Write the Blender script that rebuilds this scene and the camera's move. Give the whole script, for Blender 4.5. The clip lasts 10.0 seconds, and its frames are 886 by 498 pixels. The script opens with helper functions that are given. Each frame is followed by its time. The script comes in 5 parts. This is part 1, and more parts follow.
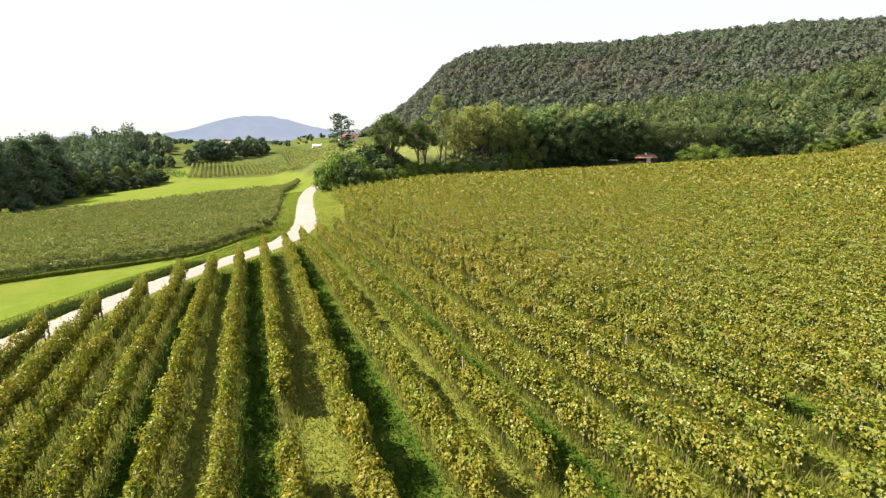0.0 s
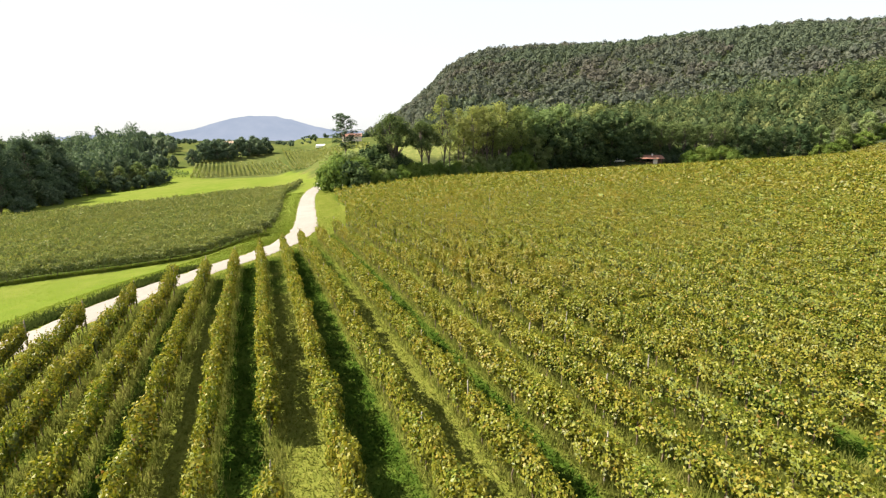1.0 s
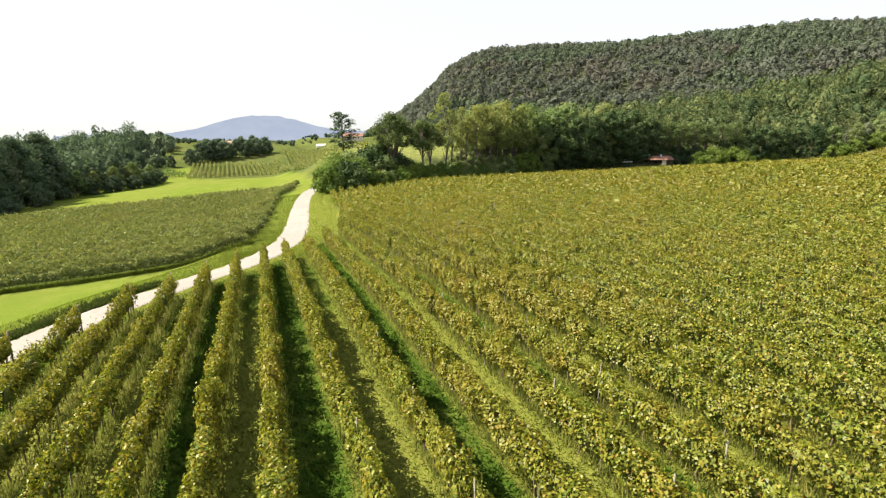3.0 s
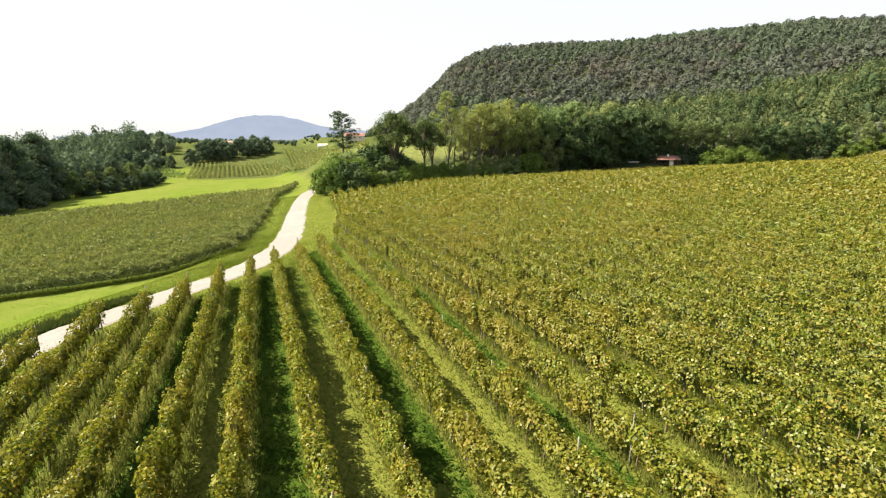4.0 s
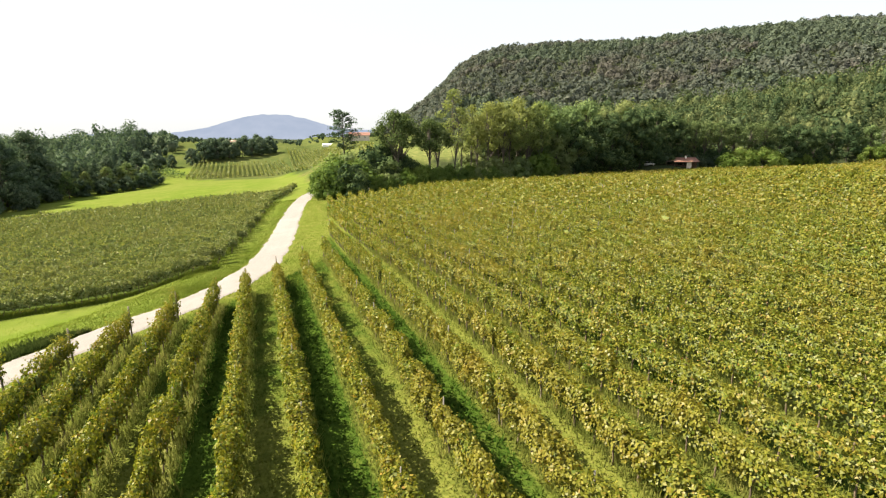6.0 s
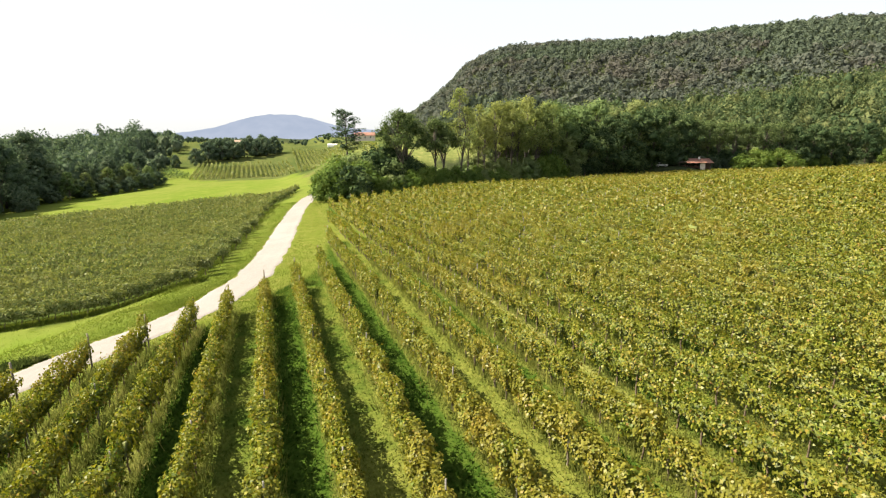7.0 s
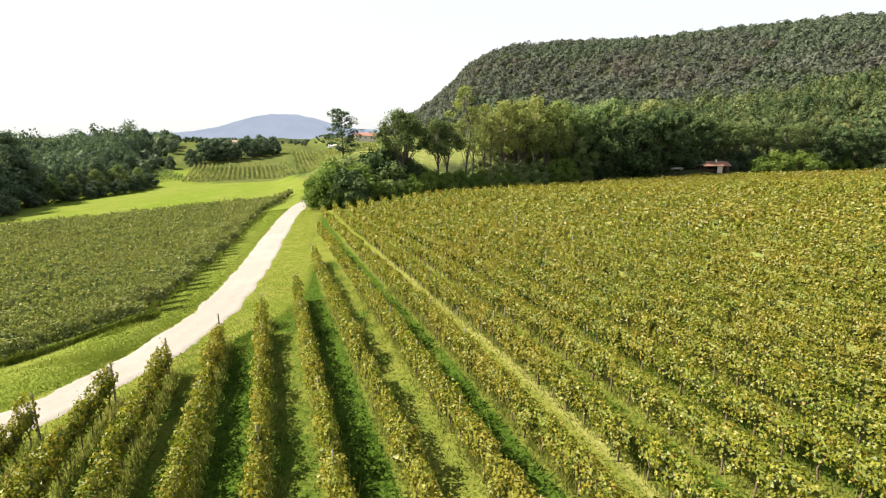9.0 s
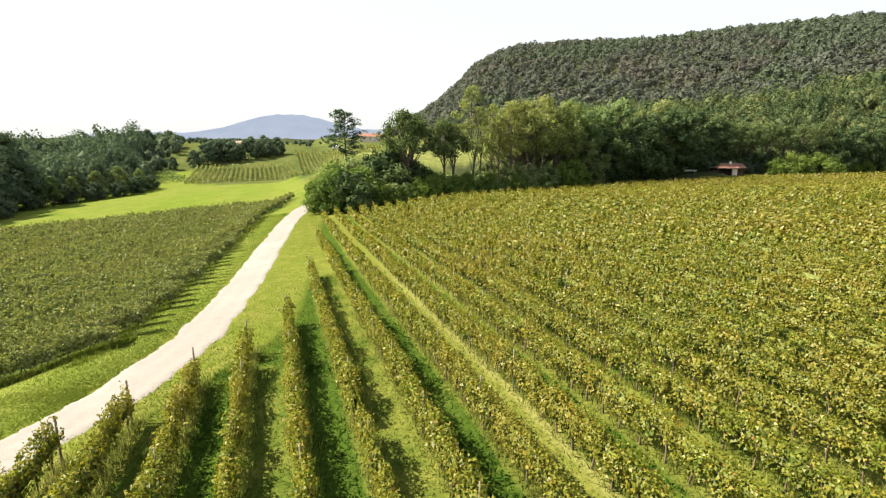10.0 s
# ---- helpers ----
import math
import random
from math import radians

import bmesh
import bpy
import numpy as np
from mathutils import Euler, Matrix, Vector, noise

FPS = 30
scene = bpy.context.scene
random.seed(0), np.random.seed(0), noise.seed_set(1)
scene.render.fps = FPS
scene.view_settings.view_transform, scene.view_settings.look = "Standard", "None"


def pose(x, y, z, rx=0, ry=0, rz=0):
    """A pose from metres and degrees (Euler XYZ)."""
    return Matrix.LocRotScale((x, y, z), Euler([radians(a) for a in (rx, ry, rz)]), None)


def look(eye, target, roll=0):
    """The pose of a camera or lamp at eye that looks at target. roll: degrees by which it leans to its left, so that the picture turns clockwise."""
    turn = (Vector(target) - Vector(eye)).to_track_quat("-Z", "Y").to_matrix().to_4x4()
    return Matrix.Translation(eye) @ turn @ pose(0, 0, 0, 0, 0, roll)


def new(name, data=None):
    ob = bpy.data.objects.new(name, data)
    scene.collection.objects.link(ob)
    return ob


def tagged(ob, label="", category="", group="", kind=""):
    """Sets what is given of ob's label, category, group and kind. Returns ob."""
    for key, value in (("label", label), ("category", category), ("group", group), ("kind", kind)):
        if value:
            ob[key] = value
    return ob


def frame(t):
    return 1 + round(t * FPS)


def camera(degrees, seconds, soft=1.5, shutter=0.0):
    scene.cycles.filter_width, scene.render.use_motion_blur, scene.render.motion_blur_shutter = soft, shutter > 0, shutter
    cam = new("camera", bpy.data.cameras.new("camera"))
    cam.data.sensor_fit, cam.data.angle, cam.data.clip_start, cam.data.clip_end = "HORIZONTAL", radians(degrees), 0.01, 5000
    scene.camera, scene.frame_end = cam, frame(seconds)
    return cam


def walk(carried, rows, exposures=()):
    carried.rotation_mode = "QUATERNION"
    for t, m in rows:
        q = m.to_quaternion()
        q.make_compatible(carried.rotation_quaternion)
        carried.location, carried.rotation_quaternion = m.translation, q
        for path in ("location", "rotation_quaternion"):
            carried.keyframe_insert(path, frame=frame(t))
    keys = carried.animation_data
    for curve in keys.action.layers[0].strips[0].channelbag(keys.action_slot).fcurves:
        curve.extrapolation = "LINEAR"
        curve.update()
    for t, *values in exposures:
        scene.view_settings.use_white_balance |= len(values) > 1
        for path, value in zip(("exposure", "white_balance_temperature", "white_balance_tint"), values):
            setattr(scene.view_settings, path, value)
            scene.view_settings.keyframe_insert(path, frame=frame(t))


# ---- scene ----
cam = camera(82.2, 10.0, soft=1.2)
METRES, EYE, TILT, LEAN, TURN = 40.0, 12.5, 0.9, -4.2, -20.5
ROWS = [
    (0.0, 0.0, 0.0, 0.0, -1.07, -13.71, 4.38),
    (0.5, 0.0008, 0.0241, -0.0006, -1.01, -13.75, 4.34),
    (1.0, 0.0013, 0.0565, -0.0015, -0.62, -13.65, 4.32),
    (1.5, 0.0013, 0.09, -0.0028, -0.45, -13.73, 4.29),
    (2.0, 0.002, 0.1281, -0.0044, -0.44, -13.75, 4.28),
    (2.5, 0.0036, 0.1697, -0.0063, -0.39, -13.63, 4.23),
    (4.0, 0.0103, 0.3124, -0.0074, -0.04, -13.65, 4.27),
    (4.5, 0.0107, 0.363, -0.0065, 0.46, -13.65, 4.2),
    (5.0, 0.0112, 0.4155, -0.0063, 0.57, -13.63, 4.16),
    (5.5, 0.0127, 0.4694, -0.0066, 0.58, -13.64, 4.14),
    (7.0, 0.0155, 0.6413, -0.006, 1.46, -13.6, 4.13),
    (7.5, 0.0143, 0.6945, -0.0038, 1.76, -13.58, 4.1),
    (8.0, 0.0118, 0.7587, -0.0021, 1.77, -13.61, 4.06),
    (8.5, 0.0088, 0.8191, -0.0013, 1.77, -13.62, 4.01),
    (9.0, 0.005, 0.8803, -0.0004, 1.74, -13.58, 4.03),
    (9.5, 0.0006, 0.942, 0.0024, 1.91, -13.51, 4.02),
    (10.0, -0.006, 0.9985, 0.0053, 2.3, -13.51, 4.04),
]
walk(cam, [(t, pose(0, 0, EYE, TILT, LEAN, TURN) @ pose(METRES * x, METRES * y, METRES * z, 90 + pitch, roll, yaw)) for t, x, y, z, yaw, pitch, roll in ROWS])

# ---- world, sun, exposure ----
scene.view_settings.exposure = 1.95
SUN_BEARING, SUN_HEIGHT = -65.0, 46.0
world = bpy.data.worlds.new("sky")
scene.world = world
world.use_nodes = True
wn = world.node_tree
sky = wn.nodes.new("ShaderNodeTexSky")
sky.sky_type = "NISHITA"
sky.sun_disc = False
sky.sun_elevation = radians(SUN_HEIGHT)
sky.sun_rotation = radians(SUN_BEARING)
sky.air_density, sky.dust_density, sky.ozone_density = 1.0, 2.0, 1.0
haze = wn.nodes.new("ShaderNodeMix")
haze.data_type = "RGBA"
haze.inputs[0].default_value = 0.74
haze.inputs[7].default_value = (6.3, 6.4, 6.4, 1)
wn.links.new(sky.outputs["Color"], haze.inputs[6])
wn.links.new(haze.outputs[2], wn.nodes["Background"].inputs["Color"])
wn.nodes["Background"].inputs["Strength"].default_value = 0.048
to_sun = Vector((math.sin(radians(SUN_BEARING)) * math.cos(radians(SUN_HEIGHT)), math.cos(radians(SUN_BEARING)) * math.cos(radians(SUN_HEIGHT)), math.sin(radians(SUN_HEIGHT))))
sun = new("sun", bpy.data.lights.new("sun", "SUN"))
sun.data.energy, sun.data.angle, sun.data.color = 5.0, radians(0.6), (1.0, 0.885, 0.66)
sun.matrix_world = look(to_sun * 300, (0, 0, 0))

# ---- materials ----


def node(nt, kind, **values):
    n = nt.nodes.new(kind)
    for key, value in values.items():
        n.inputs[key.replace("_", " ")].default_value = value
    return n


def noise_of(nt, scale, detail=4.0, rough=0.6, source=None):
    n = node(nt, "ShaderNodeTexNoise", Scale=scale, Detail=detail, Roughness=rough)
    if source is None:
        source = nt.nodes.new("ShaderNodeNewGeometry").outputs["Position"]
    nt.links.new(source, n.inputs["Vector"])
    return n.outputs["Fac"]


def ramp_of(nt, fac, stops):
    r = nt.nodes.new("ShaderNodeValToRGB")
    e = r.color_ramp.elements
    while len(e) < len(stops):
        e.new(0.5)
    for k, (at, c) in enumerate(stops):
        e[k].position, e[k].color = at, (*c, 1)
    nt.links.new(fac, r.inputs["Fac"])
    return r.outputs["Color"]


def mix_of(nt, fac, a, b, blend="MIX"):
    m = nt.nodes.new("ShaderNodeMix")
    m.data_type, m.blend_type = "RGBA", blend
    for sock, v in ((m.inputs[0], fac), (m.inputs[6], a), (m.inputs[7], b)):
        if isinstance(v, bpy.types.NodeSocket):
            nt.links.new(v, sock)
        else:
            sock.default_value = v if not isinstance(v, tuple) else (*v, 1)
    return m.outputs[2]


def calc(nt, op, a, b=0.0, c=0.0):
    m = nt.nodes.new("ShaderNodeMath")
    m.operation = op
    for sock, v in zip(m.inputs, (a, b, c)):
        if isinstance(v, bpy.types.NodeSocket):
            nt.links.new(v, sock)
        else:
            sock.default_value = v
    return m.outputs[0]


def step_of(nt, v, lo, hi):
    m = nt.nodes.new("ShaderNodeMapRange")
    m.interpolation_type = "SMOOTHSTEP"
    nt.links.new(v, m.inputs[0])
    m.inputs[1].default_value, m.inputs[2].default_value = lo, hi
    return m.outputs[0]


def attr_of(nt, name):
    a = nt.nodes.new("ShaderNodeAttribute")
    a.attribute_name = name
    return a.outputs["Fac"]


def blank(name):
    m = bpy.data.materials.new(name)
    m.use_nodes = True
    return m, m.node_tree, m.node_tree.nodes["Principled BSDF"]


def bump_of(nt, bsdf, height, strength, distance):
    b = node(nt, "ShaderNodeBump", Strength=strength, Distance=distance)
    nt.links.new(height, b.inputs["Height"])
    nt.links.new(b.outputs["Normal"], bsdf.inputs["Normal"])


def solid(name, color, rough=0.8, metal=0.0, grain=8.0, spread=0.25, bump=0.3):
    """Plain surface with stains at two scales and a little relief."""
    m, nt, bsdf = blank(name)
    src = nt.nodes.new("ShaderNodeTexCoord").outputs["Object"]
    fine, broad = noise_of(nt, grain, 5.0, 0.65, src), noise_of(nt, grain * 0.13, 3.0, 0.5, src)
    lo, hi = tuple(c * (1 - spread) for c in color), tuple(min(1, c * (1 + spread)) for c in color)
    both = calc(nt, "ADD", calc(nt, "MULTIPLY", fine, 0.6), calc(nt, "MULTIPLY", broad, 0.4))
    nt.links.new(ramp_of(nt, both, [(0.3, lo), (0.7, hi)]), bsdf.inputs["Base Color"])
    bsdf.inputs["Roughness"].default_value, bsdf.inputs["Metallic"].default_value = rough, metal
    bump_of(nt, bsdf, fine, bump, 0.02)
    return m


def foliage(name, stops, patch=None, patch_scale=0.05, through_light=0.35, by_object=0.0, gloss=0.0, turned=None, through_tint=(1.0, 0.95, 0.45)):
    """Leaves: colour from leaf to leaf, broad patches over the place, light coming through."""
    m, nt, bsdf = blank(name)
    nt.nodes.remove(bsdf)
    out = nt.nodes["Material Output"]
    fac = nt.nodes.new("ShaderNodeNewGeometry").outputs["Random Per Island"]
    if by_object:
        rnd = nt.nodes.new("ShaderNodeObjectInfo").outputs["Random"]
        fac = calc(nt, "ADD", calc(nt, "MULTIPLY", fac, 1 - by_object), calc(nt, "MULTIPLY", rnd, by_object))
    color = ramp_of(nt, fac, stops)
    if patch:
        where = step_of(nt, noise_of(nt, patch_scale, 3.0, 0.6), 0.45, 0.68)
        color = mix_of(nt, where, color, mix_of(nt, 0.6, color, patch))
    if turned:
        plant = noise_of(nt, 0.6, 3.0, 0.7)
        where = step_of(nt, calc(nt, "ADD", plant, calc(nt, "MULTIPLY", fac, 0.16)), 0.62, 0.8)
        color = mix_of(nt, calc(nt, "MULTIPLY", where, 0.5), color, turned)
        fresh = step_of(nt, calc(nt, "ADD", plant, calc(nt, "MULTIPLY", fac, 0.12)), 0.5, 0.36)
        color = mix_of(nt, calc(nt, "MULTIPLY", fresh, 0.6), color, (0.085, 0.148, 0.018))
        sep = nt.nodes.new("ShaderNodeSeparateXYZ")
        nt.links.new(nt.nodes.new("ShaderNodeNewGeometry").outputs["Position"], sep.inputs[0])
        early = calc(nt, "MULTIPLY", step_of(nt, sep.outputs[0], 40.0, 170.0), step_of(nt, noise_of(nt, 0.03, 3.0, 0.6), 0.3, 0.6))
        color = mix_of(nt, calc(nt, "MULTIPLY", early, 0.42), color, (0.175, 0.135, 0.034))
    d, t, mix = nt.nodes.new("ShaderNodeBsdfDiffuse"), nt.nodes.new("ShaderNodeBsdfTranslucent"), nt.nodes.new("ShaderNodeMixShader")
    nt.links.new(color, d.inputs["Color"])
    nt.links.new(mix_of(nt, 1.0, color, through_tint, "MULTIPLY"), t.inputs["Color"])
    mix.inputs["Fac"].default_value = through_light
    nt.links.new(d.outputs[0], mix.inputs[1])
    nt.links.new(t.outputs[0], mix.inputs[2])
    last = mix.outputs[0]
    if gloss:
        g = node(nt, "ShaderNodeBsdfGlossy", Roughness=0.45)
        m2 = nt.nodes.new("ShaderNodeMixShader")
        m2.inputs["Fac"].default_value = gloss
        nt.links.new(last, m2.inputs[1])
        nt.links.new(g.outputs[0], m2.inputs[2])
        last = m2.outputs[0]
    nt.links.new(last, out.inputs["Surface"])
    return m


VINE_STOPS = [(0.0, (0.042, 0.06, 0.006)), (0.3, (0.106, 0.13, 0.013)), (0.7, (0.168, 0.18, 0.022)), (0.95, (0.228, 0.224, 0.037)), (0.98, (0.25, 0.175, 0.034)), (1.0, (0.19, 0.10, 0.03))]
VINE_LEAF = foliage("vine leaves", VINE_STOPS, (0.19, 0.168, 0.028), 0.09, 0.42, gloss=0.016, turned=(0.24, 0.178, 0.028))
VINE_LEAF_COOL = foliage("vine leaves of the lower field", [(0.0, (0.095, 0.13, 0.042)), (0.5, (0.15, 0.186, 0.064)), (0.85, (0.20, 0.222, 0.08)), (1.0, (0.225, 0.222, 0.085))], (0.175, 0.19, 0.068), 0.06, 0.38, gloss=0.012)
# filler slab in the vine walls, darker green for the shade between leaves
VINE_CORE = solid("shade-dark vine core", (0.085, 0.105, 0.02), 0.95, grain=14, spread=0.6)
LEAF_TREE = foliage("tree leaves", [(0.0, (0.055, 0.095, 0.038)), (0.5, (0.125, 0.178, 0.075)), (1.0, (0.195, 0.235, 0.10))], (0.19, 0.19, 0.08), 0.03, 0.36, 0.55, through_tint=(0.95, 1.0, 0.6))
# bluish: the haze before the meadow wood is put into this leaf colour
LEAF_DARK_HAZED = foliage("haze-blued dark tree leaves", [(0.0, (0.042, 0.066, 0.044)), (0.6, (0.08, 0.112, 0.074)), (1.0, (0.13, 0.155, 0.1))], None, 0.03, 0.3, 0.3, through_tint=(0.9, 1.0, 0.7))
LEAF_AIRY = foliage("thin leaves of the edge trees", [(0.0, (0.055, 0.088, 0.035)), (0.4, (0.165, 0.212, 0.082)), (1.0, (0.28, 0.31, 0.125))], (0.22, 0.23, 0.085), 0.03, 0.55, 0.5, through_tint=(1.0, 1.0, 0.6))
# shaded copy of the dark leaves: the edge trees' shade is in the colour
LEAF_SHADE = foliage("edge tree leaves coloured for shade", [(0.0, (0.018, 0.034, 0.017)), (0.6, (0.046, 0.074, 0.035)), (1.0, (0.125, 0.16, 0.066))], None, 0.03, 0.25, 0.3, through_tint=(0.95, 1.0, 0.6))
LEAF_HEDGE = foliage("hedge leaves", [(0.0, (0.045, 0.084, 0.021)), (0.5, (0.1, 0.155, 0.04)), (1.0, (0.165, 0.215, 0.065))], None, 0.03, 0.35, 0.4)
LEAF_LIGHT = foliage("light shrub leaves", [(0.0, (0.068, 0.118, 0.026)), (0.6, (0.12, 0.18, 0.044)), (1.0, (0.18, 0.222, 0.066))], None, 0.03, 0.48, 0.3)
LEAF_SLOPE = foliage("slope wood leaves", [(0.0, (0.024, 0.042, 0.021)), (0.5, (0.046, 0.07, 0.035)), (1.0, (0.086, 0.11, 0.052))], (0.17, 0.18, 0.075), 0.085, 0.28, through_tint=(0.95, 1.0, 0.6))
LEAF_OLIVE = foliage("grey-green leaves", [(0.0, (0.10, 0.12, 0.08)), (0.6, (0.16, 0.18, 0.13)), (1.0, (0.22, 0.235, 0.18))], None, 0.03, 0.3, 0.2)
# the hill's blue-grey distance haze is painted into both leaf colours
LEAF_WOOD_HAZED = foliage("haze-tinted hill wood leaves", [(0.0, (0.055, 0.067, 0.06)), (0.5, (0.073, 0.086, 0.074)), (1.0, (0.094, 0.104, 0.084))], (0.096, 0.085, 0.08), 0.012, 0.3, through_tint=(0.95, 1.0, 0.7))
LEAF_GREEN_HAZED = foliage("haze-tinted greener hill leaves", [(0.0, (0.05, 0.066, 0.052)), (0.5, (0.068, 0.088, 0.066)), (1.0, (0.09, 0.11, 0.077))], None, 0.012, 0.3, through_tint=(0.95, 1.0, 0.7))
# darker copy of the robinia leaves, with their backlit shade in the colour
LEAF_DIMMED = foliage("robinia leaves dimmed as if backlit", [(0.0, (0.034, 0.056, 0.024)), (0.5, (0.085, 0.118, 0.05)), (1.0, (0.155, 0.185, 0.078))], None, 0.03, 0.35, 0.3, through_tint=(0.95, 1.0, 0.6))
BARK = solid("bark", (0.06, 0.05, 0.04), 0.95, grain=6, spread=0.4, bump=0.6)
VINE_WOOD = solid("vine wood", (0.10, 0.075, 0.05), 0.95, grain=20, spread=0.4)
POST_WOOD = solid("weathered post", (0.13, 0.11, 0.09), 0.9, grain=12, spread=0.4)
POST_GREY = solid("grey concrete post", (0.15, 0.14, 0.12), 0.9, grain=12, spread=0.3)

ROW_GAP, ROW_FIRST = 2.57, 1.05
HAY_STRIPS = ((3.6, 10.0, 52.0), (24.0, 36.0, 96.0))
ROW_TIGHT, ROW_BEND, ROW_SLANT = 2.4, 6.05, 0.02     # the rows nearest the track stand closer


def lane_color(nt):
    """Grass between the vine rows: every second lane is mown dry, the other is lush."""
    pos = nt.nodes.new("ShaderNodeNewGeometry").outputs["Position"]
    sep = nt.nodes.new("ShaderNodeSeparateXYZ")
    nt.links.new(pos, sep.inputs[0])
    fine, mid, broad = noise_of(nt, 5.0, 6.0, 0.7), noise_of(nt, 0.55, 4.0, 0.6), noise_of(nt, 0.09, 3.0, 0.6)
    wide = calc(nt, "DIVIDE", calc(nt, "SUBTRACT", sep.outputs[0], ROW_FIRST), ROW_GAP)
    edge = calc(nt, "ADD", ROW_BEND, calc(nt, "MULTIPLY", calc(nt, "SUBTRACT", sep.outputs[1], 40.0), ROW_SLANT))
    tight = calc(nt, "ADD", calc(nt, "DIVIDE", calc(nt, "SUBTRACT", sep.outputs[0], edge), ROW_TIGHT), 2.0)
    lane = calc(nt, "ADD", calc(nt, "MINIMUM", wide, tight), 100.0)
    odd = calc(nt, "MODULO", calc(nt, "ADD", calc(nt, "FLOOR", lane), 1.0), 2.0)
    inside = calc(nt, "FRACT", lane)
    off_row = calc(nt, "MINIMUM", inside, calc(nt, "SUBTRACT", 1.0, inside))
    lush = ramp_of(nt, fine, [(0.25, (0.019, 0.038, 0.006)), (0.5, (0.033, 0.059, 0.009)), (0.75, (0.056, 0.082, 0.015))])
    dry = ramp_of(nt, fine, [(0.25, (0.05, 0.066, 0.013)), (0.5, (0.095, 0.108, 0.022)), (0.75, (0.154, 0.152, 0.042))])
    kind = calc(nt, "ADD", calc(nt, "MULTIPLY", odd, 0.30), calc(nt, "ADD", calc(nt, "MULTIPLY", mid, 0.6), calc(nt, "MULTIPLY", broad, 0.4)))
    # lanes by the track take the darker lush colour, for growth and row shade alike
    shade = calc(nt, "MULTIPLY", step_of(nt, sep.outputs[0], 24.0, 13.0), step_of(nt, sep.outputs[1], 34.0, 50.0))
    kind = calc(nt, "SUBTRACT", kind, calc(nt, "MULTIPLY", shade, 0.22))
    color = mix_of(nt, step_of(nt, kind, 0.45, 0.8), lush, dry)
    near = calc(nt, "ADD", calc(nt, "SUBTRACT", 0.2, off_row), calc(nt, "MULTIPLY", calc(nt, "SUBTRACT", mid, 0.5), 0.2))
    color = mix_of(nt, calc(nt, "MULTIPLY", step_of(nt, near, 0.0, 0.12), 0.65), color, dry)
    # strips of cut, bleached grass along two of the rows
    hay = ramp_of(nt, fine, [(0.25, (0.11, 0.12, 0.035)), (0.75, (0.21, 0.20, 0.08))])
    for at, y0, y1 in HAY_STRIPS:
        off = calc(nt, "ABSOLUTE", calc(nt, "ADD", calc(nt, "SUBTRACT", sep.outputs[0], at), calc(nt, "MULTIPLY", calc(nt, "SUBTRACT", mid, 0.5), 0.5)))
        along = calc(nt, "MULTIPLY", step_of(nt, sep.outputs[1], y0, y0 + 12), step_of(nt, sep.outputs[1], y1, y1 - 12))
        color = mix_of(nt, calc(nt, "MULTIPLY", step_of(nt, off, 0.42, 0.12), calc(nt, "MULTIPLY", along, 0.58)), color, hay)
    return color


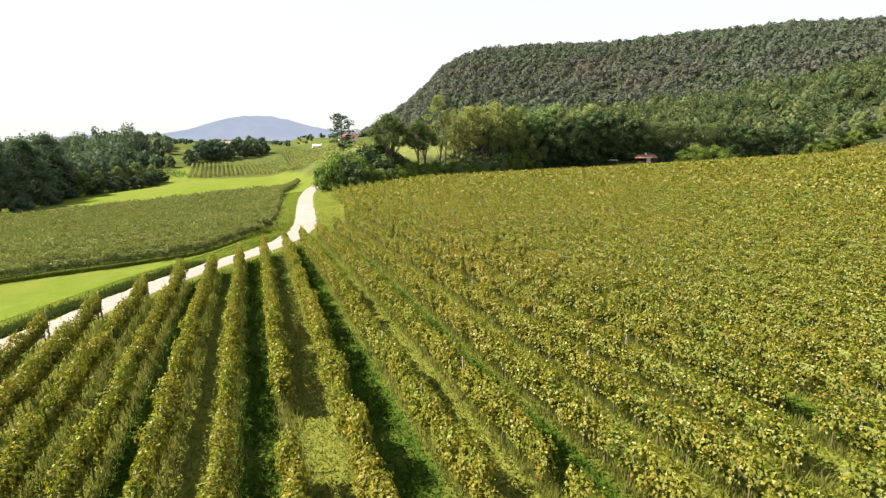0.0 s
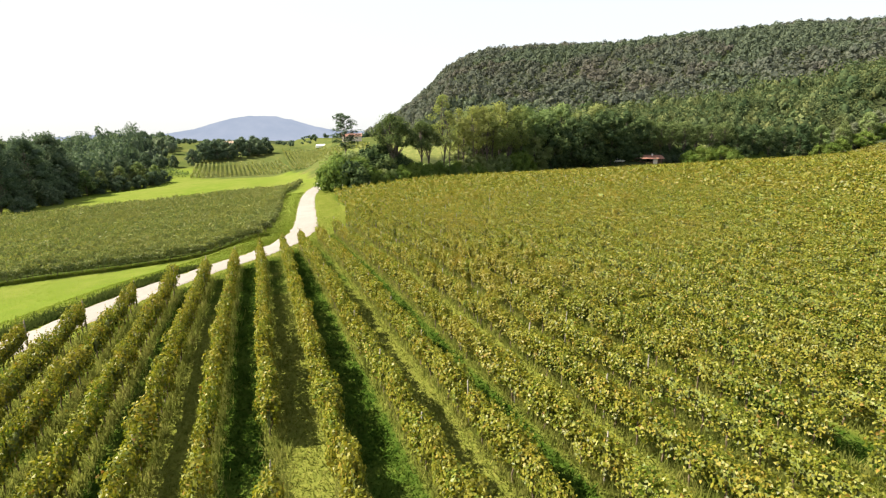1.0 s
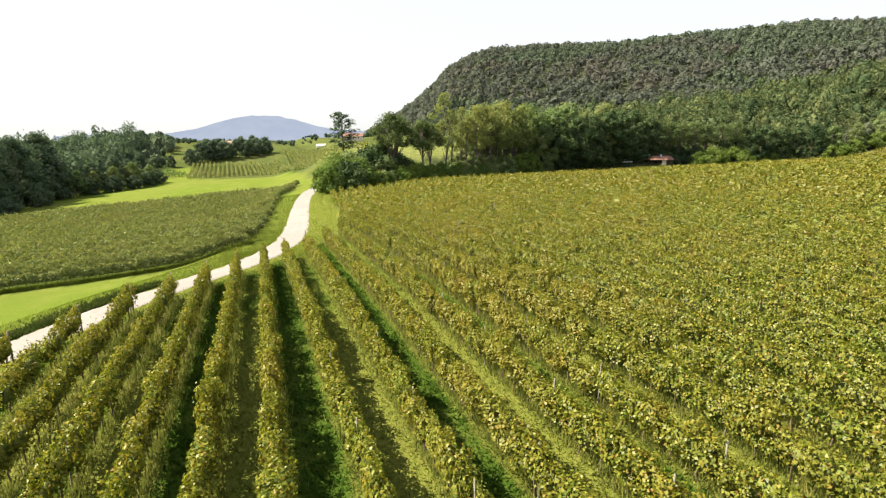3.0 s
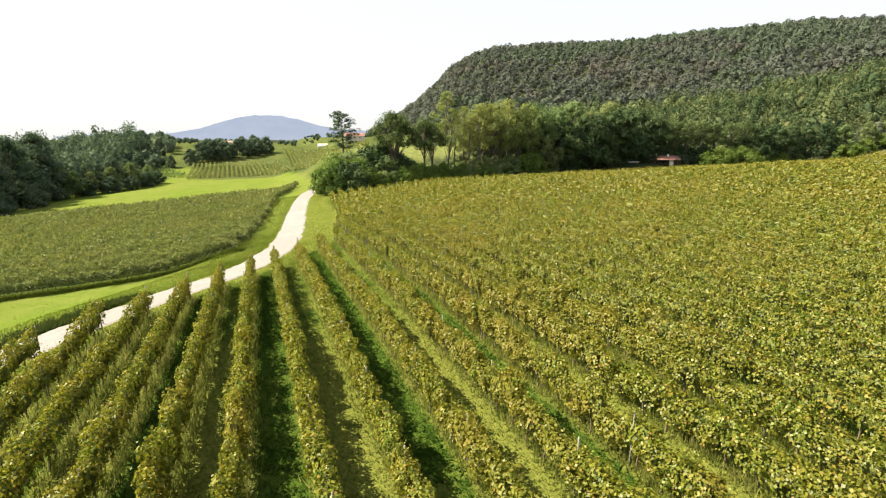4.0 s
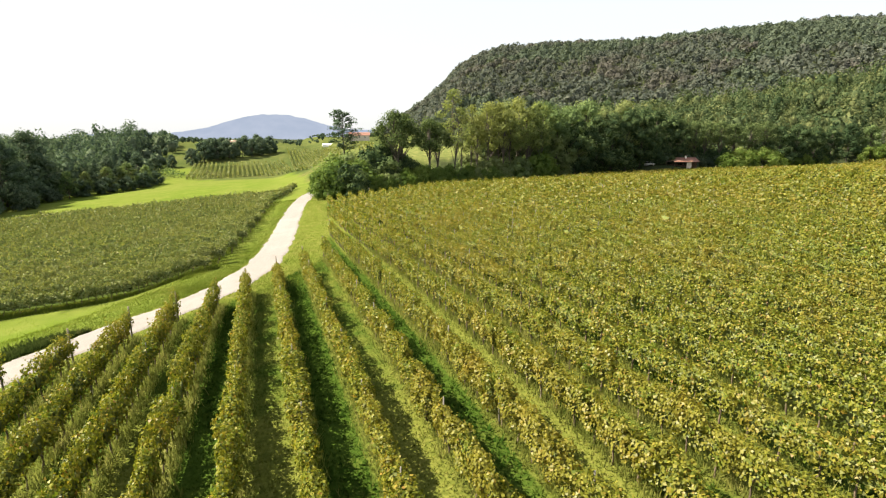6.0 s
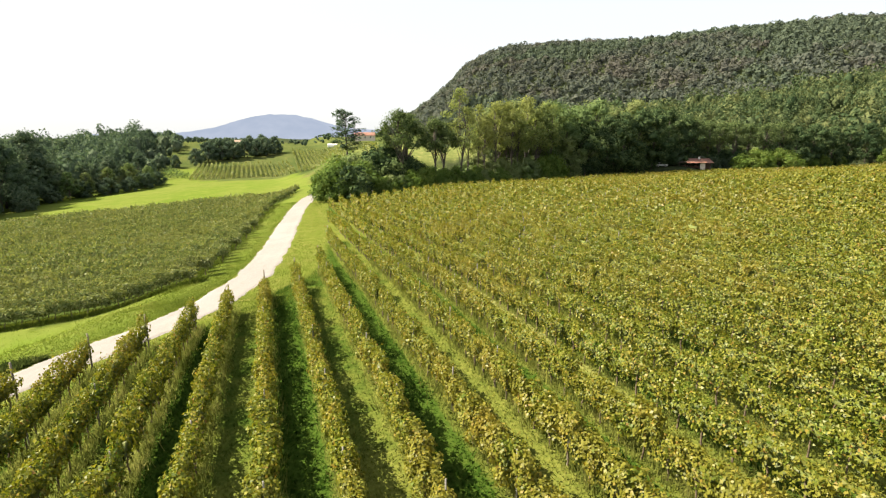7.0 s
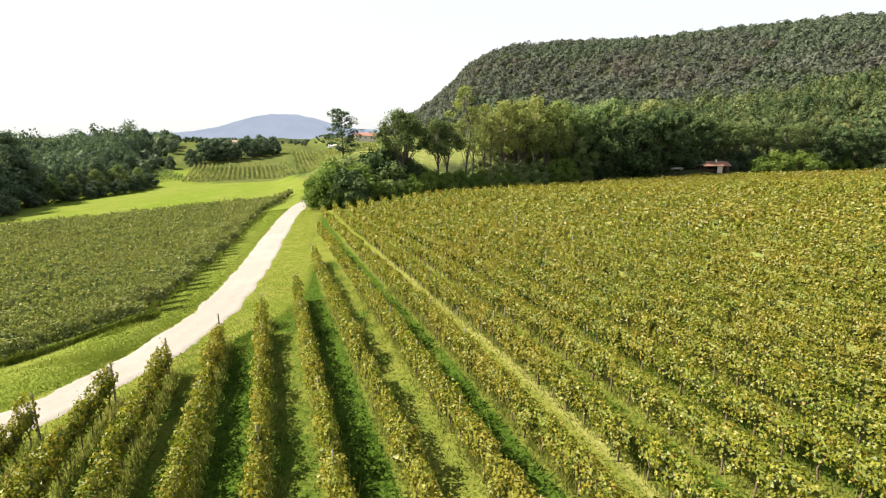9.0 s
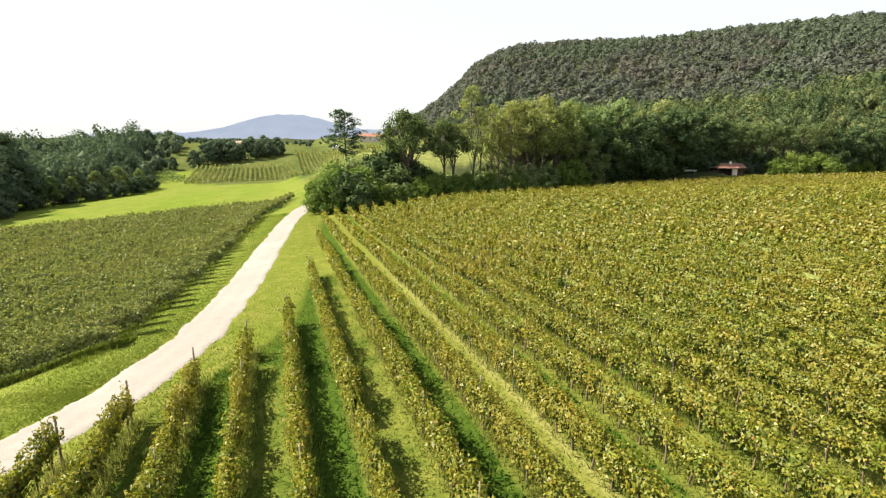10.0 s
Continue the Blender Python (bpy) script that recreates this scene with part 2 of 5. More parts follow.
def ground_material():
    m, nt, bsdf = blank("ground cover")
    fine, mid, broad = noise_of(nt, 5.0, 6.0, 0.7), noise_of(nt, 0.7, 4.0, 0.6), noise_of(nt, 0.05, 4.0, 0.6)
    meadow = mix_of(nt, step_of(nt, broad, 0.35, 0.65), ramp_of(nt, fine, [(0.2, (0.06, 0.092, 0.013)), (0.8, (0.1, 0.134, 0.024))]), ramp_of(nt, fine, [(0.2, (0.076, 0.098, 0.018)), (0.8, (0.116, 0.138, 0.034))]))
    meadow = mix_of(nt, calc(nt, "MULTIPLY", step_of(nt, mid, 0.55, 0.75), 0.35), meadow, (0.115, 0.142, 0.026))
    patchy = noise_of(nt, 0.22, 5.0, 0.65)
    meadow = mix_of(nt, calc(nt, "MULTIPLY", step_of(nt, patchy, 0.48, 0.66), 0.5), meadow, (0.122, 0.138, 0.034))
    meadow = mix_of(nt, calc(nt, "MULTIPLY", step_of(nt, patchy, 0.5, 0.34), 0.25), meadow, (0.06, 0.1, 0.012))
    verge = mix_of(nt, step_of(nt, mid, 0.4, 0.65), ramp_of(nt, fine, [(0.2, (0.07, 0.093, 0.014)), (0.8, (0.108, 0.13, 0.025))]), ramp_of(nt, fine, [(0.2, (0.1, 0.108, 0.023)), (0.8, (0.142, 0.145, 0.042))]))
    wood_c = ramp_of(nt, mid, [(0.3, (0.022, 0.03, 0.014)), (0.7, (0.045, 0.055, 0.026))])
    far_c = ramp_of(nt, calc(nt, "ADD", calc(nt, "MULTIPLY", broad, 0.6), calc(nt, "MULTIPLY", mid, 0.4)), [(0.36, (0.035, 0.052, 0.016)), (0.52, (0.06, 0.074, 0.024)), (0.66, (0.1, 0.1, 0.035))])
    color = mix_of(nt, attr_of(nt, "is_meadow"), verge, meadow)
    # lower field's ground coloured dark, for the shade under its dense vines
    color = mix_of(nt, attr_of(nt, "is_low_field"), color, ramp_of(nt, calc(nt, "MULTIPLY", calc(nt, "ADD", fine, mid), 0.5), [(0.35, (0.022, 0.036, 0.008)), (0.65, (0.055, 0.075, 0.018))]))
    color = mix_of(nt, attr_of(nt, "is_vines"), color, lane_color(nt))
    color = mix_of(nt, attr_of(nt, "is_far"), color, far_c)
    color = mix_of(nt, attr_of(nt, "is_hay"), color, ramp_of(nt, mid, [(0.3, (0.085, 0.11, 0.035)), (0.55, (0.12, 0.135, 0.045)), (0.7, (0.19, 0.19, 0.075))]))
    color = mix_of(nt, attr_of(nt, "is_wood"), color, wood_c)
    nt.links.new(color, bsdf.inputs["Base Color"])
    bsdf.inputs["Roughness"].default_value = 1.0
    bsdf.inputs["Specular IOR Level"].default_value = 0.0
    bump_of(nt, bsdf, calc(nt, "ADD", fine, mid), 0.6, 0.08)
    return m


def grass_material(name, color_of, through_light=0.4):
    m, nt, bsdf = blank(name)
    nt.nodes.remove(bsdf)
    rnd = nt.nodes.new("ShaderNodeNewGeometry").outputs["Random Per Island"]
    color = mix_of(nt, 1.0, color_of(nt), ramp_of(nt, rnd, [(0.0, (0.95, 1.0, 0.85)), (0.6, (1.2, 1.22, 1.05)), (1.0, (1.5, 1.42, 1.2))]), "MULTIPLY")
    d, t, mix = nt.nodes.new("ShaderNodeBsdfDiffuse"), nt.nodes.new("ShaderNodeBsdfTranslucent"), nt.nodes.new("ShaderNodeMixShader")
    nt.links.new(color, d.inputs["Color"])
    nt.links.new(color, t.inputs["Color"])
    mix.inputs["Fac"].default_value = through_light
    nt.links.new(d.outputs[0], mix.inputs[1])
    nt.links.new(t.outputs[0], mix.inputs[2])
    nt.links.new(mix.outputs[0], nt.nodes["Material Output"].inputs["Surface"])
    return m


def road_material():
    m, nt, bsdf = blank("pale gravel")
    stones, mid, broad = noise_of(nt, 18.0, 6.0, 0.75), noise_of(nt, 1.3, 5.0, 0.65), noise_of(nt, 0.2, 3.0, 0.5)
    c = ramp_of(nt, stones, [(0.25, (0.10, 0.092, 0.09)), (0.5, (0.165, 0.153, 0.151)), (0.8, (0.235, 0.222, 0.222))])
    c = mix_of(nt, calc(nt, "MULTIPLY", step_of(nt, mid, 0.5, 0.75), 0.55), c, (0.125, 0.112, 0.095))
    c = mix_of(nt, calc(nt, "MULTIPLY", step_of(nt, broad, 0.45, 0.7), 0.25), c, (0.25, 0.24, 0.242))
    nt.links.new(c, bsdf.inputs["Base Color"])
    bsdf.inputs["Roughness"].default_value = 0.95
    bump_of(nt, bsdf, calc(nt, "ADD", stones, mid), 0.5, 0.03)
    return m


# ---- helpers for meshes ----
rng = np.random.default_rng(7)


def mesh_np(name, verts, faces, material, corners=4):
    """A mesh from arrays: verts (n, 3), faces (m, corners)."""
    me = bpy.data.meshes.new(name)
    verts, faces = np.asarray(verts, np.float32), np.asarray(faces, np.int32)
    me.vertices.add(len(verts))
    me.vertices.foreach_set("co", verts.ravel())
    me.loops.add(faces.size)
    me.loops.foreach_set("vertex_index", faces.ravel())
    me.polygons.add(len(faces))
    me.polygons.foreach_set("loop_start", np.arange(0, faces.size, corners, dtype=np.int32))
    me.update(calc_edges=True)
    for mat in material if isinstance(material, list) else [material]:
        me.materials.append(mat)
    return me


def child(name, me, parent, label=""):
    ob = new(name, me)
    ob.parent = parent
    return tagged(ob, label)


def part(name, bm, material, parent, label=""):
    me = bpy.data.meshes.new(name)
    bm.to_mesh(me)
    bm.free()
    me.materials.append(material)
    return child(name, me, parent, label)


def thing(name, m, label, category, group="", kind=""):
    ob = new(name)
    ob.matrix_world = m
    return tagged(ob, label, category, group, kind)


def leaf_quads(centres, normals, sizes, narrow=0.8, gen=None):
    """One small bent-free leaf per centre, lying across its normal: four corners, kite-shaped."""
    gen = gen or rng
    n = len(centres)
    nr = normals / (np.linalg.norm(normals, axis=1, keepdims=True) + 1e-9)
    a = np.cross(nr, gen.normal(size=(n, 3)))
    a /= np.linalg.norm(a, axis=1, keepdims=True) + 1e-9
    b = np.cross(nr, a)
    s = np.asarray(sizes).reshape(-1, 1)
    a, b = a * s * 0.5, b * s * 0.5 * narrow
    v = np.stack([centres - a, centres - b + a * 0.15, centres + a, centres + b + a * 0.15], 1).reshape(-1, 3)
    return v, np.arange(4 * n).reshape(-1, 4)


def leaf_tris(centres, normals, sizes, gen):
    """As leaf_quads, a three-cornered leaf each, for what is far off."""
    n = len(centres)
    nr = normals / (np.linalg.norm(normals, axis=1, keepdims=True) + 1e-9)
    a = np.cross(nr, gen.normal(size=(n, 3)))
    a /= np.linalg.norm(a, axis=1, keepdims=True) + 1e-9
    b = np.cross(nr, a)
    s = np.asarray(sizes).reshape(-1, 1)
    a, b = a * s * 0.5, b * s * 0.5
    v = np.stack([centres - a, centres + a * 0.6 + b * 0.95, centres + a * 0.6 - b * 0.95], 1).reshape(-1, 3)
    return v, np.arange(3 * n).reshape(-1, 3)


def as_tris(vf):
    v, f = vf
    return v, np.concatenate([f[:, [0, 1, 2]], f[:, [0, 2, 3]]])


def joined(chunks):
    """Several (verts, quads) as one."""
    vs, fs, k = [], [], 0
    for v, f in chunks:
        vs.append(v)
        fs.append(f + k)
        k += len(v)
    return np.concatenate(vs), np.concatenate(fs)


def tube(points, radii, sides=6):
    """A tapered limb along points, as quads, closed at its end."""
    pts = np.asarray(points, float)
    verts, faces = [], []
    for k, p in enumerate(pts):
        d = pts[min(k + 1, len(pts) - 1)] - pts[max(k - 1, 0)]
        d /= np.linalg.norm(d) + 1e-9
        side = np.cross(d, (0.3, 0.9, 0.1) if abs(d[2]) > 0.8 else (0, 0, 1))
        side /= np.linalg.norm(side)
        up = np.cross(d, side)
        for j in range(sides):
            w = 2 * math.pi * j / sides
            verts.append(p + radii[k] * (math.cos(w) * side + math.sin(w) * up))
    for k in range(len(pts) - 1):
        for j in range(sides):
            a, b = k * sides + j, k * sides + (j + 1) % sides
            faces.append((a, b, b + sides, a + sides))
    last = (len(pts) - 1) * sides
    for j in range(0, sides - 2, 2):
        faces.append((last, last + j + 1, last + j + 2, last + (j + 3) % sides))
    return np.array(verts), np.array(faces)


def lump(centre, radius, gen, squash=0.85, rings=4, segs=6):
    """A rough closed ball of quads, for the dense inside of a crown."""
    verts, faces = [], []
    for i in range(rings + 1):
        th = math.pi * (0.04 + 0.92 * i / rings)
        for j in range(segs):
            w = 2 * math.pi * j / segs
            q = radius * gen.uniform(0.8, 1.15)
            verts.append((centre[0] + q * math.sin(th) * math.cos(w), centre[1] + q * math.sin(th) * math.sin(w), centre[2] + q * squash * math.cos(th)))
    for i in range(rings):
        for j in range(segs):
            a, b = i * segs + j, i * segs + (j + 1) % segs
            faces.append((a, a + segs, b + segs, b))
    return np.array(verts), np.array(faces)

# ---- the lie of the land ----


def sst(a, b, v):
    u = np.clip((np.asarray(v, float) - a) / (b - a), 0, 1)
    return u * u * (3 - 2 * u)


def soft_cap(x, m, r):
    """x, bent over smoothly so that it never passes m."""
    u = np.clip(x - (m - r), 0, 2 * r)
    return np.where(x > m + r, m, x - u * u / (4 * r))


ROAD_LINE = [(-95, -70), (-52, -8), (-30, 24), (-15.0, 42.5), (-9.6, 50.8), (-3.0, 58.3), (2.8, 65.2), (5.2, 69.2), (7.6, 76.0), (9.2, 86.0), (10.9, 101.0), (13.0, 119.0), (15.4, 137.0), (18.6, 152.5), (23.0, 168.0), (25.5, 190.0), (27.0, 260.0), (28.0, 420.0)]


def spline(points, per=10):
    p = np.array([points[0], *points, points[-1]], float)
    out = []
    for k in range(1, len(p) - 2):
        for t in np.arange(per) / per:
            a, b, c, d = p[k - 1:k + 3]
            out.append(0.5 * (2 * b + (c - a) * t + (2 * a - 5 * b + 4 * c - d) * t * t + (3 * b - a - 3 * c + d) * t ** 3))
    return np.array(out + [p[-1]])


ROAD = spline(ROAD_LINE)
ROAD_WAY = np.gradient(ROAD, axis=0)
ROAD_WAY /= np.linalg.norm(ROAD_WAY, axis=1, keepdims=True)


def road_side(x, y):
    """Metres to the right of the road's middle (left: negative)."""
    p = np.stack([np.ravel(x), np.ravel(y)], 1).astype(float)
    out = np.empty(len(p))
    for k in range(0, len(p), 20000):
        d = p[k:k + 20000, None, :] - ROAD[None]
        near = np.argmin((d ** 2).sum(2), 1)
        e, w = d[np.arange(len(near)), near], ROAD_WAY[near]
        cross = e[:, 0] * w[:, 1] - e[:, 1] * w[:, 0]
        out[k:k + 20000] = np.sign(cross) * np.hypot(e[:, 0], e[:, 1])
    return out.reshape(np.shape(x))


RIDGE_B = [8, 12.0, 13.7, 15.5, 17.9, 19.8, 21.6, 23.5, 26.0, 31.4, 38.7, 44.9, 48.5, 54.9, 57.5, 61, 80, 105, 140]
RIDGE_E = [0, .002, .025, .048, .074, .101, .129, .146, .157, .158, .153, .157, .157, .157, .152, .149, .138, .11, 0]
SPUR_B = [30, 40, 45.4, 50.3, 54.6, 58.5, 61, 75, 100, 135]
SPUR_E = [0.02, .045, .055, .066, .079, .092, .100, .12, .11, 0]


def height(x, y):
    x, y = np.asarray(x, float), np.asarray(y, float)
    cap = 45 + 0.95 * np.clip(140 - y, 0, 140)
    xs = -soft_cap(-soft_cap(x, cap, 0.3 * cap), 80, 30)
    z = 0.05 + 0.0743 * xs - 0.0109 * np.clip(y, -80, 320) - 3.0 * sst(40, 140, y)
    z = z - 1.5 * sst(4.5, 14.0, -road_side(x, y))
    z = z + np.clip(11.5 - 0.09 * x - 0.06 * np.clip(x, 0, 80), 2.5, 17) * sst(295, 480, y) - 30 * sst(600, 1400, y)
    z = z + 9.5 * sst(150, 192, y - 0.2 * np.clip(x - 30, 0, 100)) * sst(22, 42, x) * (1 - sst(110, 190, x)) * (1 - sst(230, 310, y) * (1 - sst(50, 72, x)))
    b, r = np.degrees(np.arctan2(x, y)), np.hypot(x, y)
    high = np.interp(b, RIDGE_B, RIDGE_E, 0, 0) * 1288 * sst(430, 1250, r) ** 0.8
    spur = np.interp(b, SPUR_B, SPUR_E, 0, 0) * 520 * sst(262, 520, r)
    z = z + np.maximum(high, spur)
    z = z + 2.6 * np.exp(-((x - 150) ** 2) / 330.0) * sst(165.5, 172, y) * (1 - sst(186, 205, y))
    z = z - 2.4 * sst(-35, 25, x) * sst(215, 290, y) * (1 - sst(320, 470, y)) * (1 - sst(38, 60, x))
    wave = 0.12 * np.sin(x * 0.21 + 1.3 * np.sin(y * 0.11)) * np.sin(y * 0.17 + 0.8) * sst(20, 60, r)
    return z + wave


def h1(x, y):
    return float(height(np.array([x]), np.array([y]))[0])


def treeline(b):
    """Where the bearing b from the start meets the wood's edge behind the field."""
    line = [(22, 141), (29, 143), (146, 171), (200, 167), (255, 162), (420, 175)]
    w = Vector((math.sin(radians(b)), math.cos(radians(b))))
    for (ax, ay), (bx, by) in zip(line, line[1:]):
        den = w.x * (by - ay) - w.y * (bx - ax)
        r = (ax * (by - ay) - ay * (bx - ax)) / den
        px = w.x * r
        if ax - 1e-6 <= px <= bx + 1e-6:
            return w * r, w
    return w * 148, w


FRONT = (-28.2, 75.0)                         # a corner of the lower field's near edge
LOW_WAY = Vector((1.0, 0.03)).normalized()    # its rows run to the road


def in_lower_field(x, y):
    return (road_side(x, y) < -5.1 - 1.6 * sst(100, 150, y)) & (y > 75.4 + 0.02 * x) & (y < 177 + 0.03 * x) & (x > -80)


def field_far_edge(x):
    return np.where(x < 146, 137.5 + 0.235 * (x - 29), 165 - 0.05 * (x - 146))


def in_upper_field(x, y):
    return (road_side(x, y) > 3.1 + 3.7 * sst(58, 80, y)) & (y < field_far_edge(x)) & (x < 285) & (y > -25)


def ground():
    radii = np.concatenate([np.arange(0, 130, 1.6), np.geomspace(130, 4800, 110)])
    angles = np.radians(np.concatenate([np.arange(-45, 100, 0.75), np.arange(100, 315, 5.0)]))
    rr, aa = np.meshgrid(radii, angles, indexing="ij")
    x, y = 4 + rr * np.sin(aa), 8 + rr * np.cos(aa)
    z = height(x.ravel(), y.ravel())
    v = np.stack([x.ravel(), y.ravel(), z], 1)
    n, k = len(radii), len(angles)
    i, j = np.meshgrid(np.arange(n - 1), np.arange(k), indexing="ij")
    jn = (j + 1) % k
    f = np.stack([i * k + j, (i + 1) * k + j, (i + 1) * k + jn, i * k + jn], -1).reshape(-1, 4)
    me = mesh_np("ground", v, f, ground_material())
    xr, yr = v[:, 0], v[:, 1]
    side = road_side(xr, yr)
    vines = in_upper_field(xr, yr)
    low = in_lower_field(xr, yr)
    bank = (xr < -20 - 0.1 * (yr - 290)) & (xr > -85) & (yr > 280) & (yr < 352)
    meadow = ((side < -2.0) & (yr < 290) & ~vines & ~low) | bank
    r, b = np.hypot(xr, yr), np.degrees(np.arctan2(xr, yr))
    edge = field_far_edge(xr) + 4
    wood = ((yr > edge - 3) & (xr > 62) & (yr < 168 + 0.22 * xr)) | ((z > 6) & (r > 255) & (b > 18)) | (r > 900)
    far = ((yr > 286) & ~bank) | ((yr > 168) & (xr > 24))
    hay = (yr > 176) & (yr < 212) & (xr > 40) & (xr < 84)
    for name, mask in (("is_hay", hay), ("is_low_field", low), ("is_vines", vines), ("is_meadow", meadow), ("is_wood", wood), ("is_far", far)):
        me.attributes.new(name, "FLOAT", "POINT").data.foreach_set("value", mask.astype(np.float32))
    me.polygons.foreach_set("use_smooth", np.ones(len(me.polygons), bool))
    return tagged(new("ground", me), "grassy sloping ground of fields, meadow and wooded hill", "ground", kind="structure")


def road():
    keep = (ROAD[:, 1] < 176)
    fine = spline(ROAD[keep][::3], 14)
    way = np.gradient(fine, axis=0)
    way /= np.linalg.norm(way, axis=1, keepdims=True)
    nrm = np.stack([way[:, 1], -way[:, 0]], 1)
    n, cols = len(fine), 13
    run = np.cumsum(np.r_[0, np.linalg.norm(np.diff(fine, axis=0), axis=1)])
    verts = np.zeros((n, cols, 3))
    for k in range(n):
        s = run[k]
        wl = -1.95 + 0.4 * noise.noise((s * 0.35, 3.1, 0)) + 0.24 * noise.noise((s * 1.3, 8.2, 0)) + 0.18 * noise.noise((s * 4.3, 1.2, 0))
        wr = 1.95 + 0.34 * noise.noise((s * 0.35, 13.7, 0)) + 0.22 * noise.noise((s * 1.7, 18.2, 0)) + 0.12 * noise.noise((s * 4.3, 6.2, 0))
        for j in range(cols):
            q = wl + (wr - wl) * j / (cols - 1)
            verts[k, j, :2] = fine[k] + nrm[k] * q
            lift = 0.07 - (0.12 if j in (0, cols - 1) else 0) - 0.025 * (abs(abs(q) - 0.85) < 0.35) + 0.012 * noise.noise((s * 1.1, q * 2, 5))
            verts[k, j, 2] = lift
    flat = verts.reshape(-1, 3)
    flat[:, 2] += height(flat[:, 0], flat[:, 1])
    i, j = np.meshgrid(np.arange(n - 1), np.arange(cols - 1), indexing="ij")
    f = np.stack([i * cols + j, i * cols + j + 1, (i + 1) * cols + j + 1, (i + 1) * cols + j], -1).reshape(-1, 4)
    me = mesh_np("road", flat, f, road_material())
    me.polygons.foreach_set("use_smooth", np.ones(len(me.polygons), bool))
    return tagged(new("road", me), "pale gravel farm track winding between the vineyards", "road", kind="structure")


ground()
road()

# ---- the vines ----


def vine_leaves(length, count, size, gen, low=0.85, top=2.0, half=0.29, shoots=8, tris=False):
    """Leaves of a stretch of trellised vine along y, centred on the origin: bunches along the wires, each a bushy shoot."""
    n = max(6, int(length * (11 if count > 150 else 7)))
    cy = (gen.permutation(n) + gen.random(n)) / n * length - length / 2
    cz = low + 0.12 + (top - low - 0.2) * gen.random(n) ** 0.85
    cx = np.where(np.arange(n) % 2 == 0, -1.0, 1.0) * half * gen.uniform(0.2, 0.85, n)
    rad = gen.uniform(0.16, 0.32, n)
    k = gen.choice(n, count, p=rad ** 2 / (rad ** 2).sum())
    d = gen.normal(size=(count, 3)) + np.stack([np.sign(cx[k]) * 0.7, np.zeros(count), np.full(count, 0.3)], 1)
    d /= np.linalg.norm(d, axis=1, keepdims=True)
    q = (rad[k] * gen.uniform(0.7, 1.12, count))[:, None]
    c = np.stack([cx, cy, cz], 1)[k] + d * q * (0.9, 1.2, 1.05)
    ns = d + gen.normal(0, 0.4, (count, 3))
    # the rest of the leaves close the wall between the bunches
    wall = np.where(gen.random(count) < (0.5 if count > 150 else 0.85))[0]
    m = len(wall)
    y, u = gen.uniform(-length / 2, length / 2, m), gen.random(m)
    z = low + (top - low) * u ** 0.85
    swell = half * (0.72 + 0.5 * np.sin(y * 4.1 + gen.uniform(0, 6)) * np.cos(z * 3.0 + gen.uniform(0, 6))) * (1.1 - 0.35 * np.abs(u - 0.45))
    side = np.where(gen.random(m) < 0.5, -1.0, 1.0)
    cap = gen.random(m) < 0.18
    c[wall] = np.stack([side * swell * gen.uniform(0.55, 1.12, m) * np.where(cap, 0.55, 1), y, np.where(cap, top + gen.normal(0, 0.07, m), z)], 1)
    ns[wall] = np.stack([side * np.where(cap, 0.1, 1.0), gen.normal(0, 0.45, m), 0.55 + gen.normal(0, 0.42, m)], 1)
    c, ns, sz = [c], [ns], [size * gen.uniform(0.65, 1.25, count)]
    for _ in range(shoots):
        m = 5 if size < 0.2 else 2
        y0, lean = gen.uniform(-length / 2, length / 2), gen.normal(0, 0.2, 2)
        t = np.linspace(0.1, 1, m) * gen.uniform(0.15, 0.5)
        c.append(np.stack([lean[0] * t * 2 + gen.normal(0, .03, m), y0 + lean[1] * t * 2, top + t - 0.05], 1))
        ns.append(gen.normal(size=(m, 3)) + (0, 0, 0.4))
        sz.append(size * gen.uniform(0.6, 0.9, m))
    c, ns, sz = np.concatenate(c), np.concatenate(ns), np.concatenate(sz)
    return leaf_tris(c, ns, sz * 1.06, gen) if tris else leaf_quads(c, ns, sz, 0.9, gen)


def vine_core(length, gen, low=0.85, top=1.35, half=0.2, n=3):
    """The inside of the wall of leaves as one slab, its shade put into a darker green."""
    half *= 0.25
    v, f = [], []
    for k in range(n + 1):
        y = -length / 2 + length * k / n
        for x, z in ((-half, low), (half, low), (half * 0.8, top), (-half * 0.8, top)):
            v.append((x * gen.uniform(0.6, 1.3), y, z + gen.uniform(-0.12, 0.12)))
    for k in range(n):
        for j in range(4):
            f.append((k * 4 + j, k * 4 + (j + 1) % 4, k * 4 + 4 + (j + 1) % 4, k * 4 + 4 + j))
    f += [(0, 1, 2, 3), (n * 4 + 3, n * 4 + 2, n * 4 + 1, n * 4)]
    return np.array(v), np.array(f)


def vine_trunk(gen):
    bend = gen.normal(0, 0.05, (4, 2))
    pts = [(0, 0, -0.1), (bend[0, 0], bend[0, 1], 0.3), (bend[1, 0], bend[1, 1], 0.65), (bend[2, 0], bend[2, 1], 0.95)]
    arm = [pts[-1], (bend[3, 0], 0.35, 1.0), (0, 0.62, 1.0)]
    other = [pts[-1], (bend[3, 1], -0.35, 1.02), (0, -0.62, 1.0)]
    return joined([tube(pts, (0.045, 0.035, 0.032, 0.03), 6), tube(arm, (0.025, 0.02, 0.012), 5), tube(other, (0.025, 0.02, 0.012), 5)])


PLANT = 1.25
V_GEN = np.random.default_rng(21)


